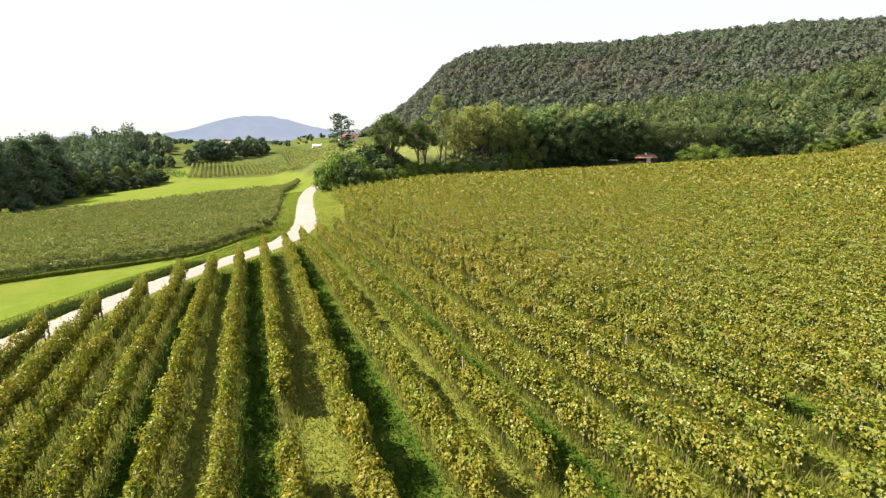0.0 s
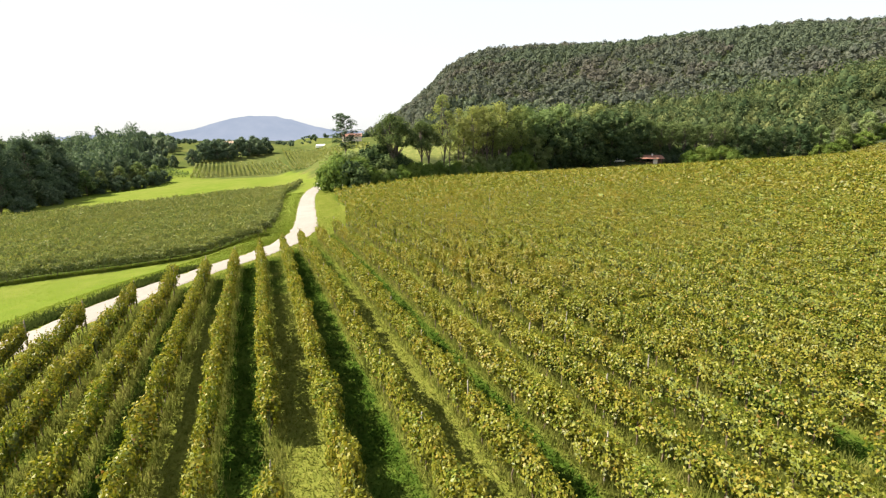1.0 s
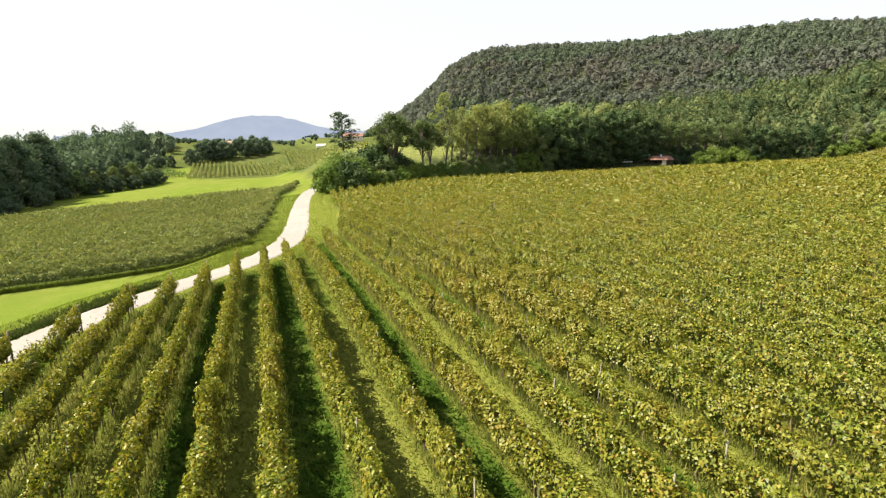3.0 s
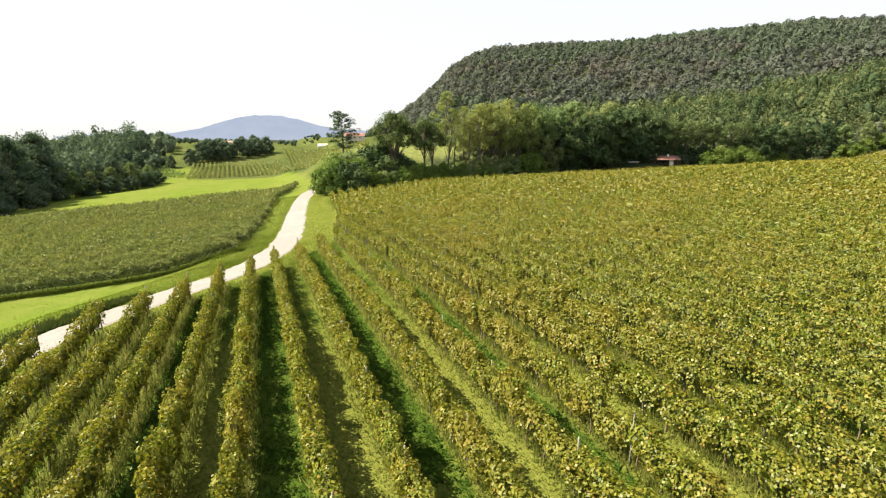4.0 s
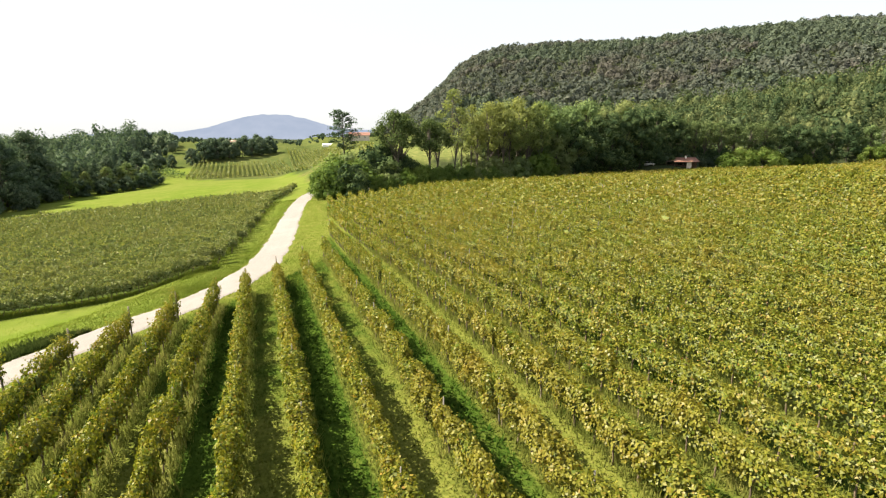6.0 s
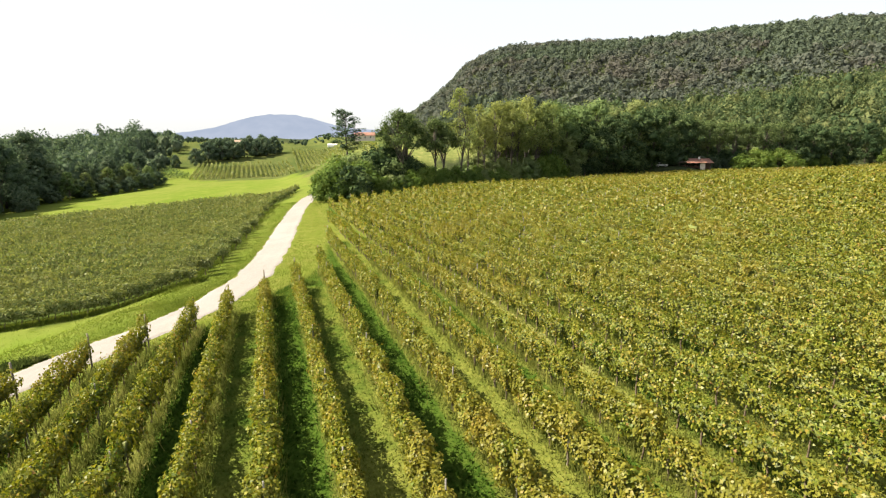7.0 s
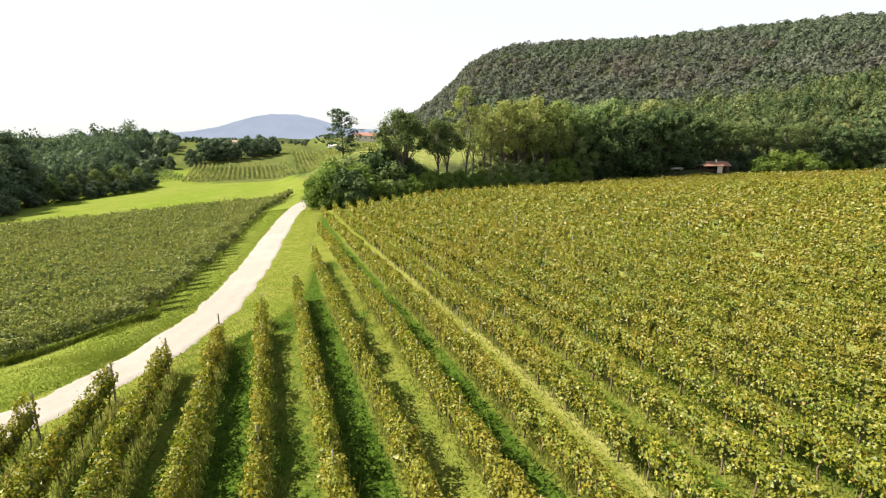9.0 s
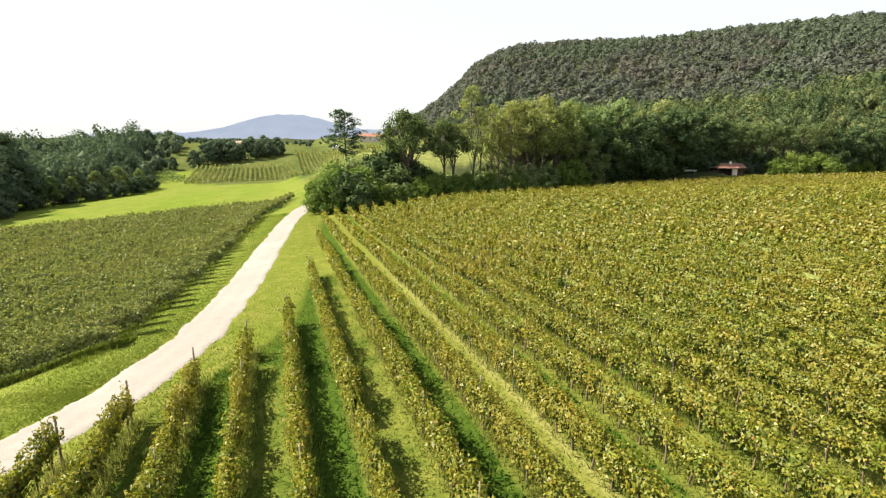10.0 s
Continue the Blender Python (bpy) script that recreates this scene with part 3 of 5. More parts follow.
def vine_kind(leaf_mat, n_var, leaves, size, half=0.28, low=0.85):
    made = []
    for k in range(n_var):
        lv = mesh_np("foliage", *vine_leaves(PLANT + 0.1, leaves, size, V_GEN, low, half=half * V_GEN.uniform(0.85, 1.2), top=V_GEN.uniform(1.68, 1.95)), leaf_mat)
        made.append((lv, mesh_np("shaded_core", *vine_core(PLANT, V_GEN), VINE_CORE), mesh_np("trunk", *vine_trunk(V_GEN), VINE_WOOD)))
    return made


def put_vine(kinds, x, y, turn, label, group):
    lv, core, trunk = kinds[int(V_GEN.integers(len(kinds)))]
    flip = 180 if V_GEN.random() < 0.5 else 0
    ob = thing("grapevine", pose(x, y, h1(x, y), 0, 0, turn + flip) @ Matrix.Diagonal((V_GEN.uniform(0.7, 1.2), 1, V_GEN.normal(1.0, 0.09) * float(row_rise(x)) * (1 if group.endswith("upper field") else 0.85), 1)), label, "grapevine", group)
    child("foliage", lv, ob)
    child("shaded_core", core, ob)
    child("trunk", trunk, ob)
    return ob


def row_x(k, y):
    """Where row k stands at y: evenly spaced, but closer together towards the track."""
    tight = ROW_BEND + ROW_SLANT * (np.asarray(y, float) - 40) + ROW_TIGHT * (k - 2)
    return np.where(np.asarray(k) >= 2, ROW_FIRST + ROW_GAP * k, tight)


def row_rise(x):
    """The vines beside the track are trained higher than those up the slope."""
    return 1.0 + 0.18 * (1 - sst(2.0, 12.0, x))


def row_range(k):
    """Where row k begins and ends along y."""
    ys = np.arange(-24, 185, 0.5)
    ok = in_upper_field(row_x(k, ys), ys)
    if not ok.any():
        return None
    return float(ys[ok].min()) + 0.3, float(ys[ok].max())


UPPER, LOWER = [], []          # places of the plants: x, y, turn
ROW_ENDS = []
for k in range(-9, 111):
    span = row_range(k)
    if span is None or span[1] - span[0] < 4:
        continue
    ROW_ENDS.append((k, span[1]))
    for y in np.arange(span[1] - 0.7, span[0], -PLANT):
        UPPER.append((float(row_x(k, y)) + V_GEN.normal(0, 0.05), y, V_GEN.normal(0, 1.5)))
low_turn = math.degrees(math.atan2(-LOW_WAY.x, LOW_WAY.y))
for k in range(46):
    base = np.array(FRONT) + np.array((-LOW_WAY.y, LOW_WAY.x)) * (0.8 + 2.3 * k)
    run = np.arange(-55, 60, PLANT)
    px, py = base[0] + LOW_WAY.x * run, base[1] + LOW_WAY.y * run
    ok = in_lower_field(px, py)
    for a, b in zip(px[ok], py[ok]):
        LOWER.append((a, b, low_turn))
UPPER, LOWER = np.array(UPPER), np.array(LOWER)
thin = (np.abs(UPPER[:, 0] - 0.8) < 1.0) & (np.abs(UPPER[:, 1] - 19.5) < 2.2)
UPPER = UPPER[V_GEN.random(len(UPPER)) > np.where(thin, 0.85, 0.005)]      # here and there a plant has died

# the plants beside the way are things of their own
near_u = (UPPER[:, 0] > -1) & (UPPER[:, 0] < 22.5) & (UPPER[:, 1] > 11) & (UPPER[:, 1] < 44) & (UPPER[:, 1] > 12 + 0.6 * (UPPER[:, 0] - 9)) & (UPPER[:, 1] < 34 + 1.1 * UPPER[:, 0])
low_edge = road_side(LOWER[:, 0], LOWER[:, 1])
near_l = ((low_edge > -7.6) & (LOWER[:, 1] < 125)) | ((LOWER[:, 1] < 77.5) & (LOWER[:, 0] > -26))
WARM = vine_kind(VINE_LEAF, 12, 1050, 0.122, 0.31, 0.58)
COOL = vine_kind(VINE_LEAF_COOL, 6, 480, 0.17, 0.4, 0.7)
for x, y, turn in UPPER[near_u]:
    put_vine(WARM, x, y, turn, "trellised grapevine with yellowing green leaves in a row", "vines of the upper field")
for x, y, turn in LOWER[near_l]:
    put_vine(COOL, x, y, turn, "dark green grapevine at the end of a row", "vines of the lower field")


def vine_mass(places, warm, name, label, half=0.3, low=0.55):
    """All the other plants of a field, thinner in leaves with distance, as one."""
    dist = np.hypot(places[:, 0] - np.clip(places[:, 0], 0, 14), places[:, 1] - np.clip(places[:, 1], 0, 38))
    dist = np.where(places[:, 1] < 0.42 * places[:, 0] - 14, 200, dist)
    leaves, cores = [], []
    gz = height(places[:, 0], places[:, 1])
    for lo, hi, count, size in ((0, 33, 560, 0.13), (33, 50, 320, 0.175), (50, 72, 120, 0.29), (72, 110, 78, 0.34), (110, 190, 50, 0.41), (190, 500, 14, 0.7)):
        pick = np.where((dist >= lo) & (dist < hi))[0]
        if not len(pick):
            continue
        kinds = [vine_leaves(PLANT + 0.15, count, size, V_GEN, low, top=V_GEN.uniform(1.66, 1.9), half=half * V_GEN.uniform(0.85, 1.2), shoots=6, tris=True)[0] for _ in range(10)]
        inner = [vine_core(PLANT, V_GEN, n=1)[0] for _ in range(4)]
        core_f = vine_core(PLANT, V_GEN, n=1)[1][:4]
        for which in range(10):
            mine = pick[which::10]
            if not len(mine):
                continue
            for store, base in ((leaves, kinds[which]), (cores, inner[which % 4])):
                a = np.radians(places[mine, 2])[:, None]
                flip = np.where(V_GEN.random(len(mine)) < 0.5, -1.0, 1.0)[:, None]
                bx, by, bz = base[None, :, 0] * V_GEN.uniform(0.7, 1.2, (len(mine), 1)), base[None, :, 1] * flip, base[None, :, 2] * V_GEN.normal(1.0, 0.07, (len(mine), 1)) * row_rise(places[mine, 0])[:, None]
                v = np.stack([places[mine, 0][:, None] + bx * np.cos(a) - by * np.sin(a), places[mine, 1][:, None] + bx * np.sin(a) + by * np.cos(a), gz[mine][:, None] + bz], -1)
                if store is leaves:
                    f = np.arange(v.shape[0] * v.shape[1]).reshape(-1, 3)
                else:
                    f = (core_f[None] + np.arange(len(mine))[:, None, None] * v.shape[1]).reshape(-1, 4)
                store.append((v.reshape(-1, 3), f))
    ob = new(name, mesh_np(name, *joined(leaves), warm, 3))
    tagged(ob, label, "grapevines", kind="stuff")
    inside = child("shaded_core", mesh_np("shaded_core", *joined(cores), VINE_CORE), ob)
    tagged(inside, kind="stuff")
    feet = np.where(dist < 62)[0]
    stems = []
    for k in feet:
        b = V_GEN.normal(0, 0.05, 4)
        v, f = tube([(0, 0, -0.1), (b[0], b[1], 0.5), (b[2], b[3], 1.15)], (0.05, 0.042, 0.034), 4)
        stems.append((v + (places[k, 0], places[k, 1], gz[k]), f[:8]))
    tagged(child("trunk", mesh_np("trunk", *joined(stems), VINE_WOOD), ob), kind="stuff")
    return ob


vine_mass(UPPER[~near_u], VINE_LEAF, "grapevines", "long rows of trellised grapevines turning yellow on the slope")
vine_mass(LOWER[~near_l], VINE_LEAF_COOL, "grapevines", "dense darker green vineyard beside the farm track", 0.48, 0.36)


def vine_post(material, tall, radius, gen):
    lean = gen.normal(0, 0.035, 2)
    v, f = tube([(0, 0, -0.2), (lean[0] * 0.5, lean[1] * 0.5, tall * 0.5), (lean[0], lean[1], tall)], (radius, radius, radius * 0.9), 6)
    return mesh_np("vine_post", v, f, material)


POSTS_END = [vine_post(POST_WOOD, 2.35, 0.055, V_GEN) for _ in range(4)]
POSTS_MID = [vine_post(POST_GREY, 2.1, 0.032, V_GEN) for _ in range(4)]
for k, (row, y) in enumerate(ROW_ENDS[:22]):
    x = float(row_x(row, y))
    ob = new("vine_post", POSTS_END[k % 4])
    ob.matrix_world = pose(x, y + 0.15, h1(x, y + 0.15), 0, 0, 40 * k)
    tagged(ob, "dark weathered wooden post at the end of a vine row", "post", "row end posts")
for k, (row, y) in enumerate(ROW_ENDS[4:38]):
    for j in range(1, 13):
        yy = y - 6.2 * j - 1.7 * (k % 3)
        x = float(row_x(row, yy))
        if yy < 14 or yy > 92 or yy < 0.45 * x:
            continue
        ob = new("vine_post", POSTS_MID[(k + j) % 4])
        ob.matrix_world = pose(x, yy, h1(x, yy), 0, 0, 50 * j)
        tagged(ob, "grey trellis post standing in a vine row", "post", "trellis posts")


# ---- grass ----


def blades(x, y, tall, wide, name, label, mat, lean=0.8):
    """Tufts of grass: one upright pointed blade each, as one."""
    g = np.random.default_rng(len(x))
    n = len(x)
    w = g.uniform(0, 2 * math.pi, n)
    foot = np.stack([x, y, height(x, y) - 0.02], 1)
    side = np.stack([np.cos(w), np.sin(w), np.zeros(n)], 1) * (wide * g.uniform(0.6, 1.3, n) / 2)[:, None]
    tip = foot + np.stack([g.normal(0, lean, n) * tall, g.normal(0, lean, n) * tall, tall * g.uniform(0.6, 1.2, n)], 1)
    v = np.stack([foot - side, foot + side, tip], 1).reshape(-1, 3)
    return tagged(new(name, mesh_np(name, v, np.arange(3 * n).reshape(-1, 3), mat, 3)), label, "grass", kind="stuff")


G_GEN = np.random.default_rng(77)
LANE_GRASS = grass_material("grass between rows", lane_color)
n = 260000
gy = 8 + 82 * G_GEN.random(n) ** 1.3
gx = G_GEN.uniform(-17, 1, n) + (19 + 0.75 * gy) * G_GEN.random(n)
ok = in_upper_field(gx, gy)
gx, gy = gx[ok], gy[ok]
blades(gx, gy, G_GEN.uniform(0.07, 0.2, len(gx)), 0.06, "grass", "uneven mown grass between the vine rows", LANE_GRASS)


def straw(nt):
    return ramp_of(nt, noise_of(nt, 0.8, 4.0, 0.6), [(0.3, (0.10, 0.125, 0.03)), (0.55, (0.15, 0.162, 0.048)), (0.75, (0.21, 0.2, 0.08))])


n = 190000
k = np.where(G_GEN.random(n) < 0.75, G_GEN.integers(-9, 9, n), G_GEN.integers(9, 24, n))
gy = 8 + 66 * G_GEN.random(n) ** 1.15
gx = row_x(k, gy) + G_GEN.normal(0.16, 0.25, n)
ok = in_upper_field(gx, gy)
gx, gy = gx[ok], gy[ok]
blades(gx, gy, G_GEN.uniform(0.28, 0.72, len(gx)), 0.05, "tall_grass", "tall dry grass standing under the vine rows", grass_material("tall grass", straw, 0.5), 0.3)


def green(nt):
    return ramp_of(nt, noise_of(nt, 0.5, 4.0, 0.6), [(0.3, (0.066, 0.094, 0.014)), (0.55, (0.092, 0.117, 0.021)), (0.75, (0.132, 0.137, 0.038))])


n = 190000
at = G_GEN.integers(20, len(ROAD) - 30, n)
off = np.where(G_GEN.random(n) < 0.65, -1.65 - G_GEN.exponential(3.0, n), 1.65 + 5.2 * G_GEN.random(n))
gx = ROAD[at, 0] + ROAD_WAY[at, 1] * off + G_GEN.normal(0, 0.4, n)
gy = ROAD[at, 1] - ROAD_WAY[at, 0] * off + G_GEN.normal(0, 0.4, n)
ok = (np.abs(road_side(gx, gy)) > 1.68 + 0.25 * G_GEN.random(n)) & (gy > 30) & (gy < 150)
gx, gy = gx[ok], gy[ok]
blades(gx, gy, G_GEN.uniform(0.04, 0.15, len(gx)), 0.055, "verge_grass", "rough green grass along the verges of the track", grass_material("verge grass", green, 0.4))

# rank weeds along the lower edge of the track
n = 60000
at = G_GEN.integers(15, 56, n)
clump = np.array([noise.noise((k * 0.35, 2.0, 0.0)) for k in range(101)])[at]
off = -2.15 - G_GEN.exponential(0.45, n)
gx = ROAD[at, 0] + ROAD_WAY[at, 1] * off + G_GEN.normal(0, 0.5, n)
gy = ROAD[at, 1] - ROAD_WAY[at, 0] * off + G_GEN.normal(0, 0.5, n)
ok = (road_side(gx, gy) < -2.0) & (gy > 25) & (gy < 60) & (clump + G_GEN.normal(0, 0.2, n) > -0.2)
gx, gy = gx[ok], gy[ok]


def rank(nt):
    return ramp_of(nt, noise_of(nt, 0.9, 4.0, 0.6), [(0.3, (0.022, 0.038, 0.01)), (0.6, (0.045, 0.06, 0.018)), (0.8, (0.11, 0.105, 0.05))])


blades(gx, gy, G_GEN.uniform(0.12, 0.45, len(gx)), 0.1, "weeds", "dark rank weeds on the edge of the track", grass_material("weeds", rank, 0.35), 0.45)


# rough grass under the first row and along the row ends of the lower field
n = 46000
gx = G_GEN.uniform(-46, 6, n)
gy = 75.9 + 0.03 * (gx + 28) + G_GEN.normal(0.2, 0.45, n)
k = n // 8
at = G_GEN.integers(60, 140, k)
gx[:k], gy[:k] = ROAD[at, 0] - ROAD_WAY[at, 1] * 6.3 + G_GEN.normal(0, 0.5, k), ROAD[at, 1] + ROAD_WAY[at, 0] * 6.3 + G_GEN.normal(0, 0.5, k)
ok = (road_side(gx, gy) < -4.6) & (gy > 74) & (gy < 150)
gx, gy = gx[ok], gy[ok]
blades(gx, gy, G_GEN.uniform(0.15, 0.45, len(gx)), 0.08, "weeds", "rough grass under the edge of the lower vineyard", grass_material("edge weeds", green, 0.35), 0.4)


# broad-leaved weeds in the lush lanes, and the meadow's own grass
def herb(nt):
    return ramp_of(nt, noise_of(nt, 1.4, 4.0, 0.6), [(0.3, (0.018, 0.042, 0.007)), (0.55, (0.03, 0.061, 0.01)), (0.8, (0.05, 0.083, 0.015))])


n = 55000
k = G_GEN.integers(-4, 5, n) * 2 + 1
gy = 9 + 62 * G_GEN.random(n) ** 1.25
gx = row_x(k, gy) + ROW_TIGHT * (0.22 + 0.68 * G_GEN.random(n))
bare = np.array([noise.noise((a * 0.3, b * 0.3, 3.0)) for a, b in zip(gx, gy)])
ok = in_upper_field(gx, gy) & (bare + G_GEN.normal(0, 0.15, n) > -0.05)
gx, gy = gx[ok], gy[ok]
blades(gx, gy, G_GEN.uniform(0.08, 0.22, len(gx)), 0.15, "weeds", "lush broad-leaved weeds in the lanes between vines", grass_material("lane weeds", herb, 0.4), 1.1)


def lawn(nt):
    return ramp_of(nt, noise_of(nt, 0.4, 4.0, 0.6), [(0.3, (0.074, 0.118, 0.006)), (0.55, (0.098, 0.138, 0.009)), (0.75, (0.128, 0.158, 0.014))])


n = 70000
gx, gy = G_GEN.uniform(-45, 2, n), G_GEN.uniform(36, 77, n)
s = road_side(gx, gy)
ok = (s < -2.3) & (s > -34)
gx, gy = gx[ok], gy[ok]
blades(gx, gy, G_GEN.uniform(0.03, 0.09, len(gx)), 0.07, "meadow_grass", "bright green meadow grass below the track", grass_material("meadow grass", lawn, 0.4), 1.0)

# ---- trees ----


def tree_meshes(seed, tall, spread, bare, lumps, leaves, leaf, leaf_mat, trunk_r=0.22, droop=0.0, core=0.62, stems=1):
    """Trunk with limbs, and a crown of leaf clumps round the limbs' ends. bare: share of the height below the crown."""
    g = np.random.default_rng(seed)
    ends = []
    lumps = int(lumps * 1.5)
    for k in range(lumps):
        u = (k + 0.5) / lumps
        zz = tall * (bare + (1 - bare) * (0.12 + 0.8 * u))
        wide = spread * (math.sin(math.pi * min(1, 0.22 + 0.78 * u)) ** 0.7) * g.uniform(0.45, 0.95)
        w = k * 2.4 + g.normal(0, 0.5)
        ends.append(np.array((wide * math.cos(w), wide * math.sin(w), zz)))
    ends.append(np.array((g.normal(0, spread * 0.1), g.normal(0, spread * 0.1), tall * 0.93)))
    wood = []
    for s in range(stems):
        foot = np.array((0, 0, -0.4)) if stems == 1 else np.array((g.normal(0, 0.5), g.normal(0, 0.5), -0.4))
        sway = g.normal(0, 0.035 * tall, (2, 2))
        axis = [foot, foot + (sway[0, 0] * .4, sway[0, 1] * .4, tall * 0.3), np.array((sway[0, 0], sway[0, 1], tall * 0.58)), np.array((sway[1, 0] * .6, sway[1, 1] * .6, tall * 0.9))]
        wood.append(tube(axis, (trunk_r, trunk_r * 0.78, trunk_r * 0.5, trunk_r * 0.12), 7))
    for e in ends:
        t = np.clip(e[2] / tall - 0.22, 0.18, 0.8)
        s = axis[1] + (axis[3] - axis[1]) * max(0, (t - 0.3) / 0.6) if t > 0.3 else axis[0] + (axis[1] - axis[0]) * t / 0.3
        wood.append(tube([s, (s + e) / 2 + (0, 0, 0.04 * tall), e], (trunk_r * 0.38, trunk_r * 0.22, trunk_r * 0.08), 5))
    chunks, per, leaf = [], int(1.9 * leaves) // len(ends), leaf * 0.72
    inner = []
    for e in ends:
        rad = spread * g.uniform(0.26, 0.44)
        d = g.normal(size=(per, 3))
        d /= np.linalg.norm(d, axis=1, keepdims=True)
        q = rad * g.uniform(0.55, 1.12, (per, 1)) * (1 + 0.25 * np.sin(d[:, :1] * 5 + e[0]) * np.cos(d[:, 1:2] * 4))
        c = e + d * q * (1, 1, 0.78)
        c[:, 2] -= droop * q[:, 0] * (np.abs(d[:, 0]) + np.abs(d[:, 1])) * 0.5
        chunks.append(leaf_tris(c, d + g.normal(0, 0.32, (per, 3)) + (0, 0, 0.15), leaf * g.uniform(0.6, 1.3, per), g))
        if core:
            inner.append(as_tris(lump(e, rad * core, g, 0.75, 3, 5)))
    lv = mesh_np("crown", *joined(chunks + inner), leaf_mat, 3)
    return lv, mesh_np("trunk", *joined(wood), BARK)


def put_tree(kind, x, y, size, label, group="", name="tree", category="tree", turn=None, sink=0.0):
    ob = thing(name, pose(x, y, h1(x, y) - sink, 0, 0, float(T_GEN.uniform(0, 360)) if turn is None else turn) @ Matrix.Diagonal((size * T_GEN.uniform(0.9, 1.12), size * T_GEN.uniform(0.9, 1.12), size, 1)), label, category, group)
    child("crown", kind[0], ob)
    child("trunk", kind[1], ob)
    return ob


T_GEN = np.random.default_rng(5)
ROBINIA = [tree_meshes(40 + k, 19, 4.7, 0.4, 13, 1600, 0.58, LEAF_AIRY, 0.3, core=0.28) for k in range(4)]
DENSE = [tree_meshes(50 + k, 19, 6.0, 0.12, 18, 3400, 0.68, LEAF_TREE, 0.28, core=0.5) for k in range(3)]
DARK = [tree_meshes(60 + k, 19, 6.2, 0.08, 18, 3400, 0.68, LEAF_DARK_HAZED, 0.28, core=0.55) for k in range(3)]
# the DARK trees once more, in the leaves coloured for shade
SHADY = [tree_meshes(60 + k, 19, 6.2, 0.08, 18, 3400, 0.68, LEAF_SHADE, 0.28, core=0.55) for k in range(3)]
ROBINIA_DIMMED = [tree_meshes(45 + k, 19, 5.0, 0.5, 13, 2000, 0.6, LEAF_DIMMED, 0.42, core=0.25) for k in range(3)]
SLENDER = [tree_meshes(70 + k, 19, 3.1, 0.34, 10, 900, 0.48, LEAF_AIRY, 0.18, core=0.0) for k in range(3)]


def tiered_tree(seed, tall, spread, leaf_mat):
    """A tall conifer with an open crown: level limbs in tiers, each bearing flat pads of needles."""
    g = np.random.default_rng(seed)
    axis = [np.array((0.0, 0.0, -0.4)), np.array((0.15, 0.1, tall * 0.4)), np.array((-0.2, 0.15, tall * 0.75)), np.array((0.1, 0.0, tall * 0.98))]
    wood, chunks = [tube(axis, (0.3, 0.24, 0.15, 0.05), 7)], []
    for k in range(24):
        u = k / 23
        z = tall * (0.5 + 0.47 * u)
        reach = spread * (0.3 + 0.75 * math.sin(math.pi * (0.12 + 0.76 * u))) * g.uniform(0.6, 1.0)
        w = k * 2.4 + g.normal(0, 0.3)
        way = np.array((math.cos(w), math.sin(w), 0))
        end = way * reach + (0, 0, z + 0.12 * reach)
        wood.append(tube([(0, 0, z - 0.4), way * reach * 0.5 + (0, 0, z), end], (0.09, 0.06, 0.02), 4))
        for q in (0.45, 0.72, 0.98):
            c = way * reach * q + (0, 0, z + 0.12 * reach * q + 0.15)
            n = 46
            r = np.sqrt(g.random(n)) * g.uniform(0.8, 1.5)
            b = g.uniform(0, 6.28, n)
            p = c + np.stack([r * np.cos(b), r * np.sin(b), g.normal(0, 0.28, n)], 1)
            chunks.append(leaf_tris(p, g.normal(0, 0.45, (n, 3)) + (0, 0, 1.0), 0.5 * g.uniform(0.6, 1.3, n), g))
    return mesh_np("crown", *joined(chunks), leaf_mat, 3), mesh_np("trunk", *joined(wood), BARK)


PINE = tiered_tree(80, 20.5, 5.0, LEAF_DARK_HAZED)
SHRUB = [tree_meshes(90 + k, 5, 3.1, 0.0, 12, 1800, 0.5, LEAF_DARK_HAZED, 0.07, core=0.5, stems=3) for k in range(3)]
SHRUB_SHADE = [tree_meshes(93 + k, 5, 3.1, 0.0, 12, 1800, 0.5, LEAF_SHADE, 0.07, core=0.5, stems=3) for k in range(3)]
SHRUB_MID = [tree_meshes(95 + k, 5, 3.1, 0.0, 12, 1800, 0.5, LEAF_TREE, 0.07, core=0.5, stems=3) for k in range(3)]
SHRUB_HEDGE = [tree_meshes(97 + k, 5, 3.1, 0.0, 12, 1800, 0.5, LEAF_HEDGE, 0.07, core=0.5, stems=3) for k in range(3)]
SHRUB_LIGHT = [tree_meshes(100 + k, 5, 3.3, 0.0, 12, 1800, 0.5, LEAF_LIGHT, 0.07, core=0.5, stems=3) for k in range(3)]


def on_belt(b, back):
    p, w = treeline(b)
    return p.x + w.x * back, p.y + w.y * back


def belt(kinds, rows, label, group="", name="tree", category="tree"):
    """Trees at bearings along the wood's edge: (bearing, metres behind the edge, size)."""
    for k, (b, back, size) in enumerate(rows):
        x, y = on_belt(b, back)
        put_tree(kinds[k % len(kinds)], x, y, size, label, group, name, category)


# the shrubs at the corner where the track passes, and the low hedge on
# the corner bush's shaded side, painted with the darker leaves
belt(SHRUB_SHADE, [(10.9, 0.8, 1.5), (11.8, 1.6, 1.4)], "shrub darkened as the shaded side of the corner bush", "shrubs at the field corner", "shrub", "shrub")
belt(SHRUB_HEDGE, [(9.2, 3, 1.5), (10.3, 3.0, 1.7), (12.0, 4, 1.6), (8.2, 6, 1.2), (9.6, 10, 1.9)], "large rounded green shrub at the corner of the field", "shrubs at the field corner", "shrub", "shrub")
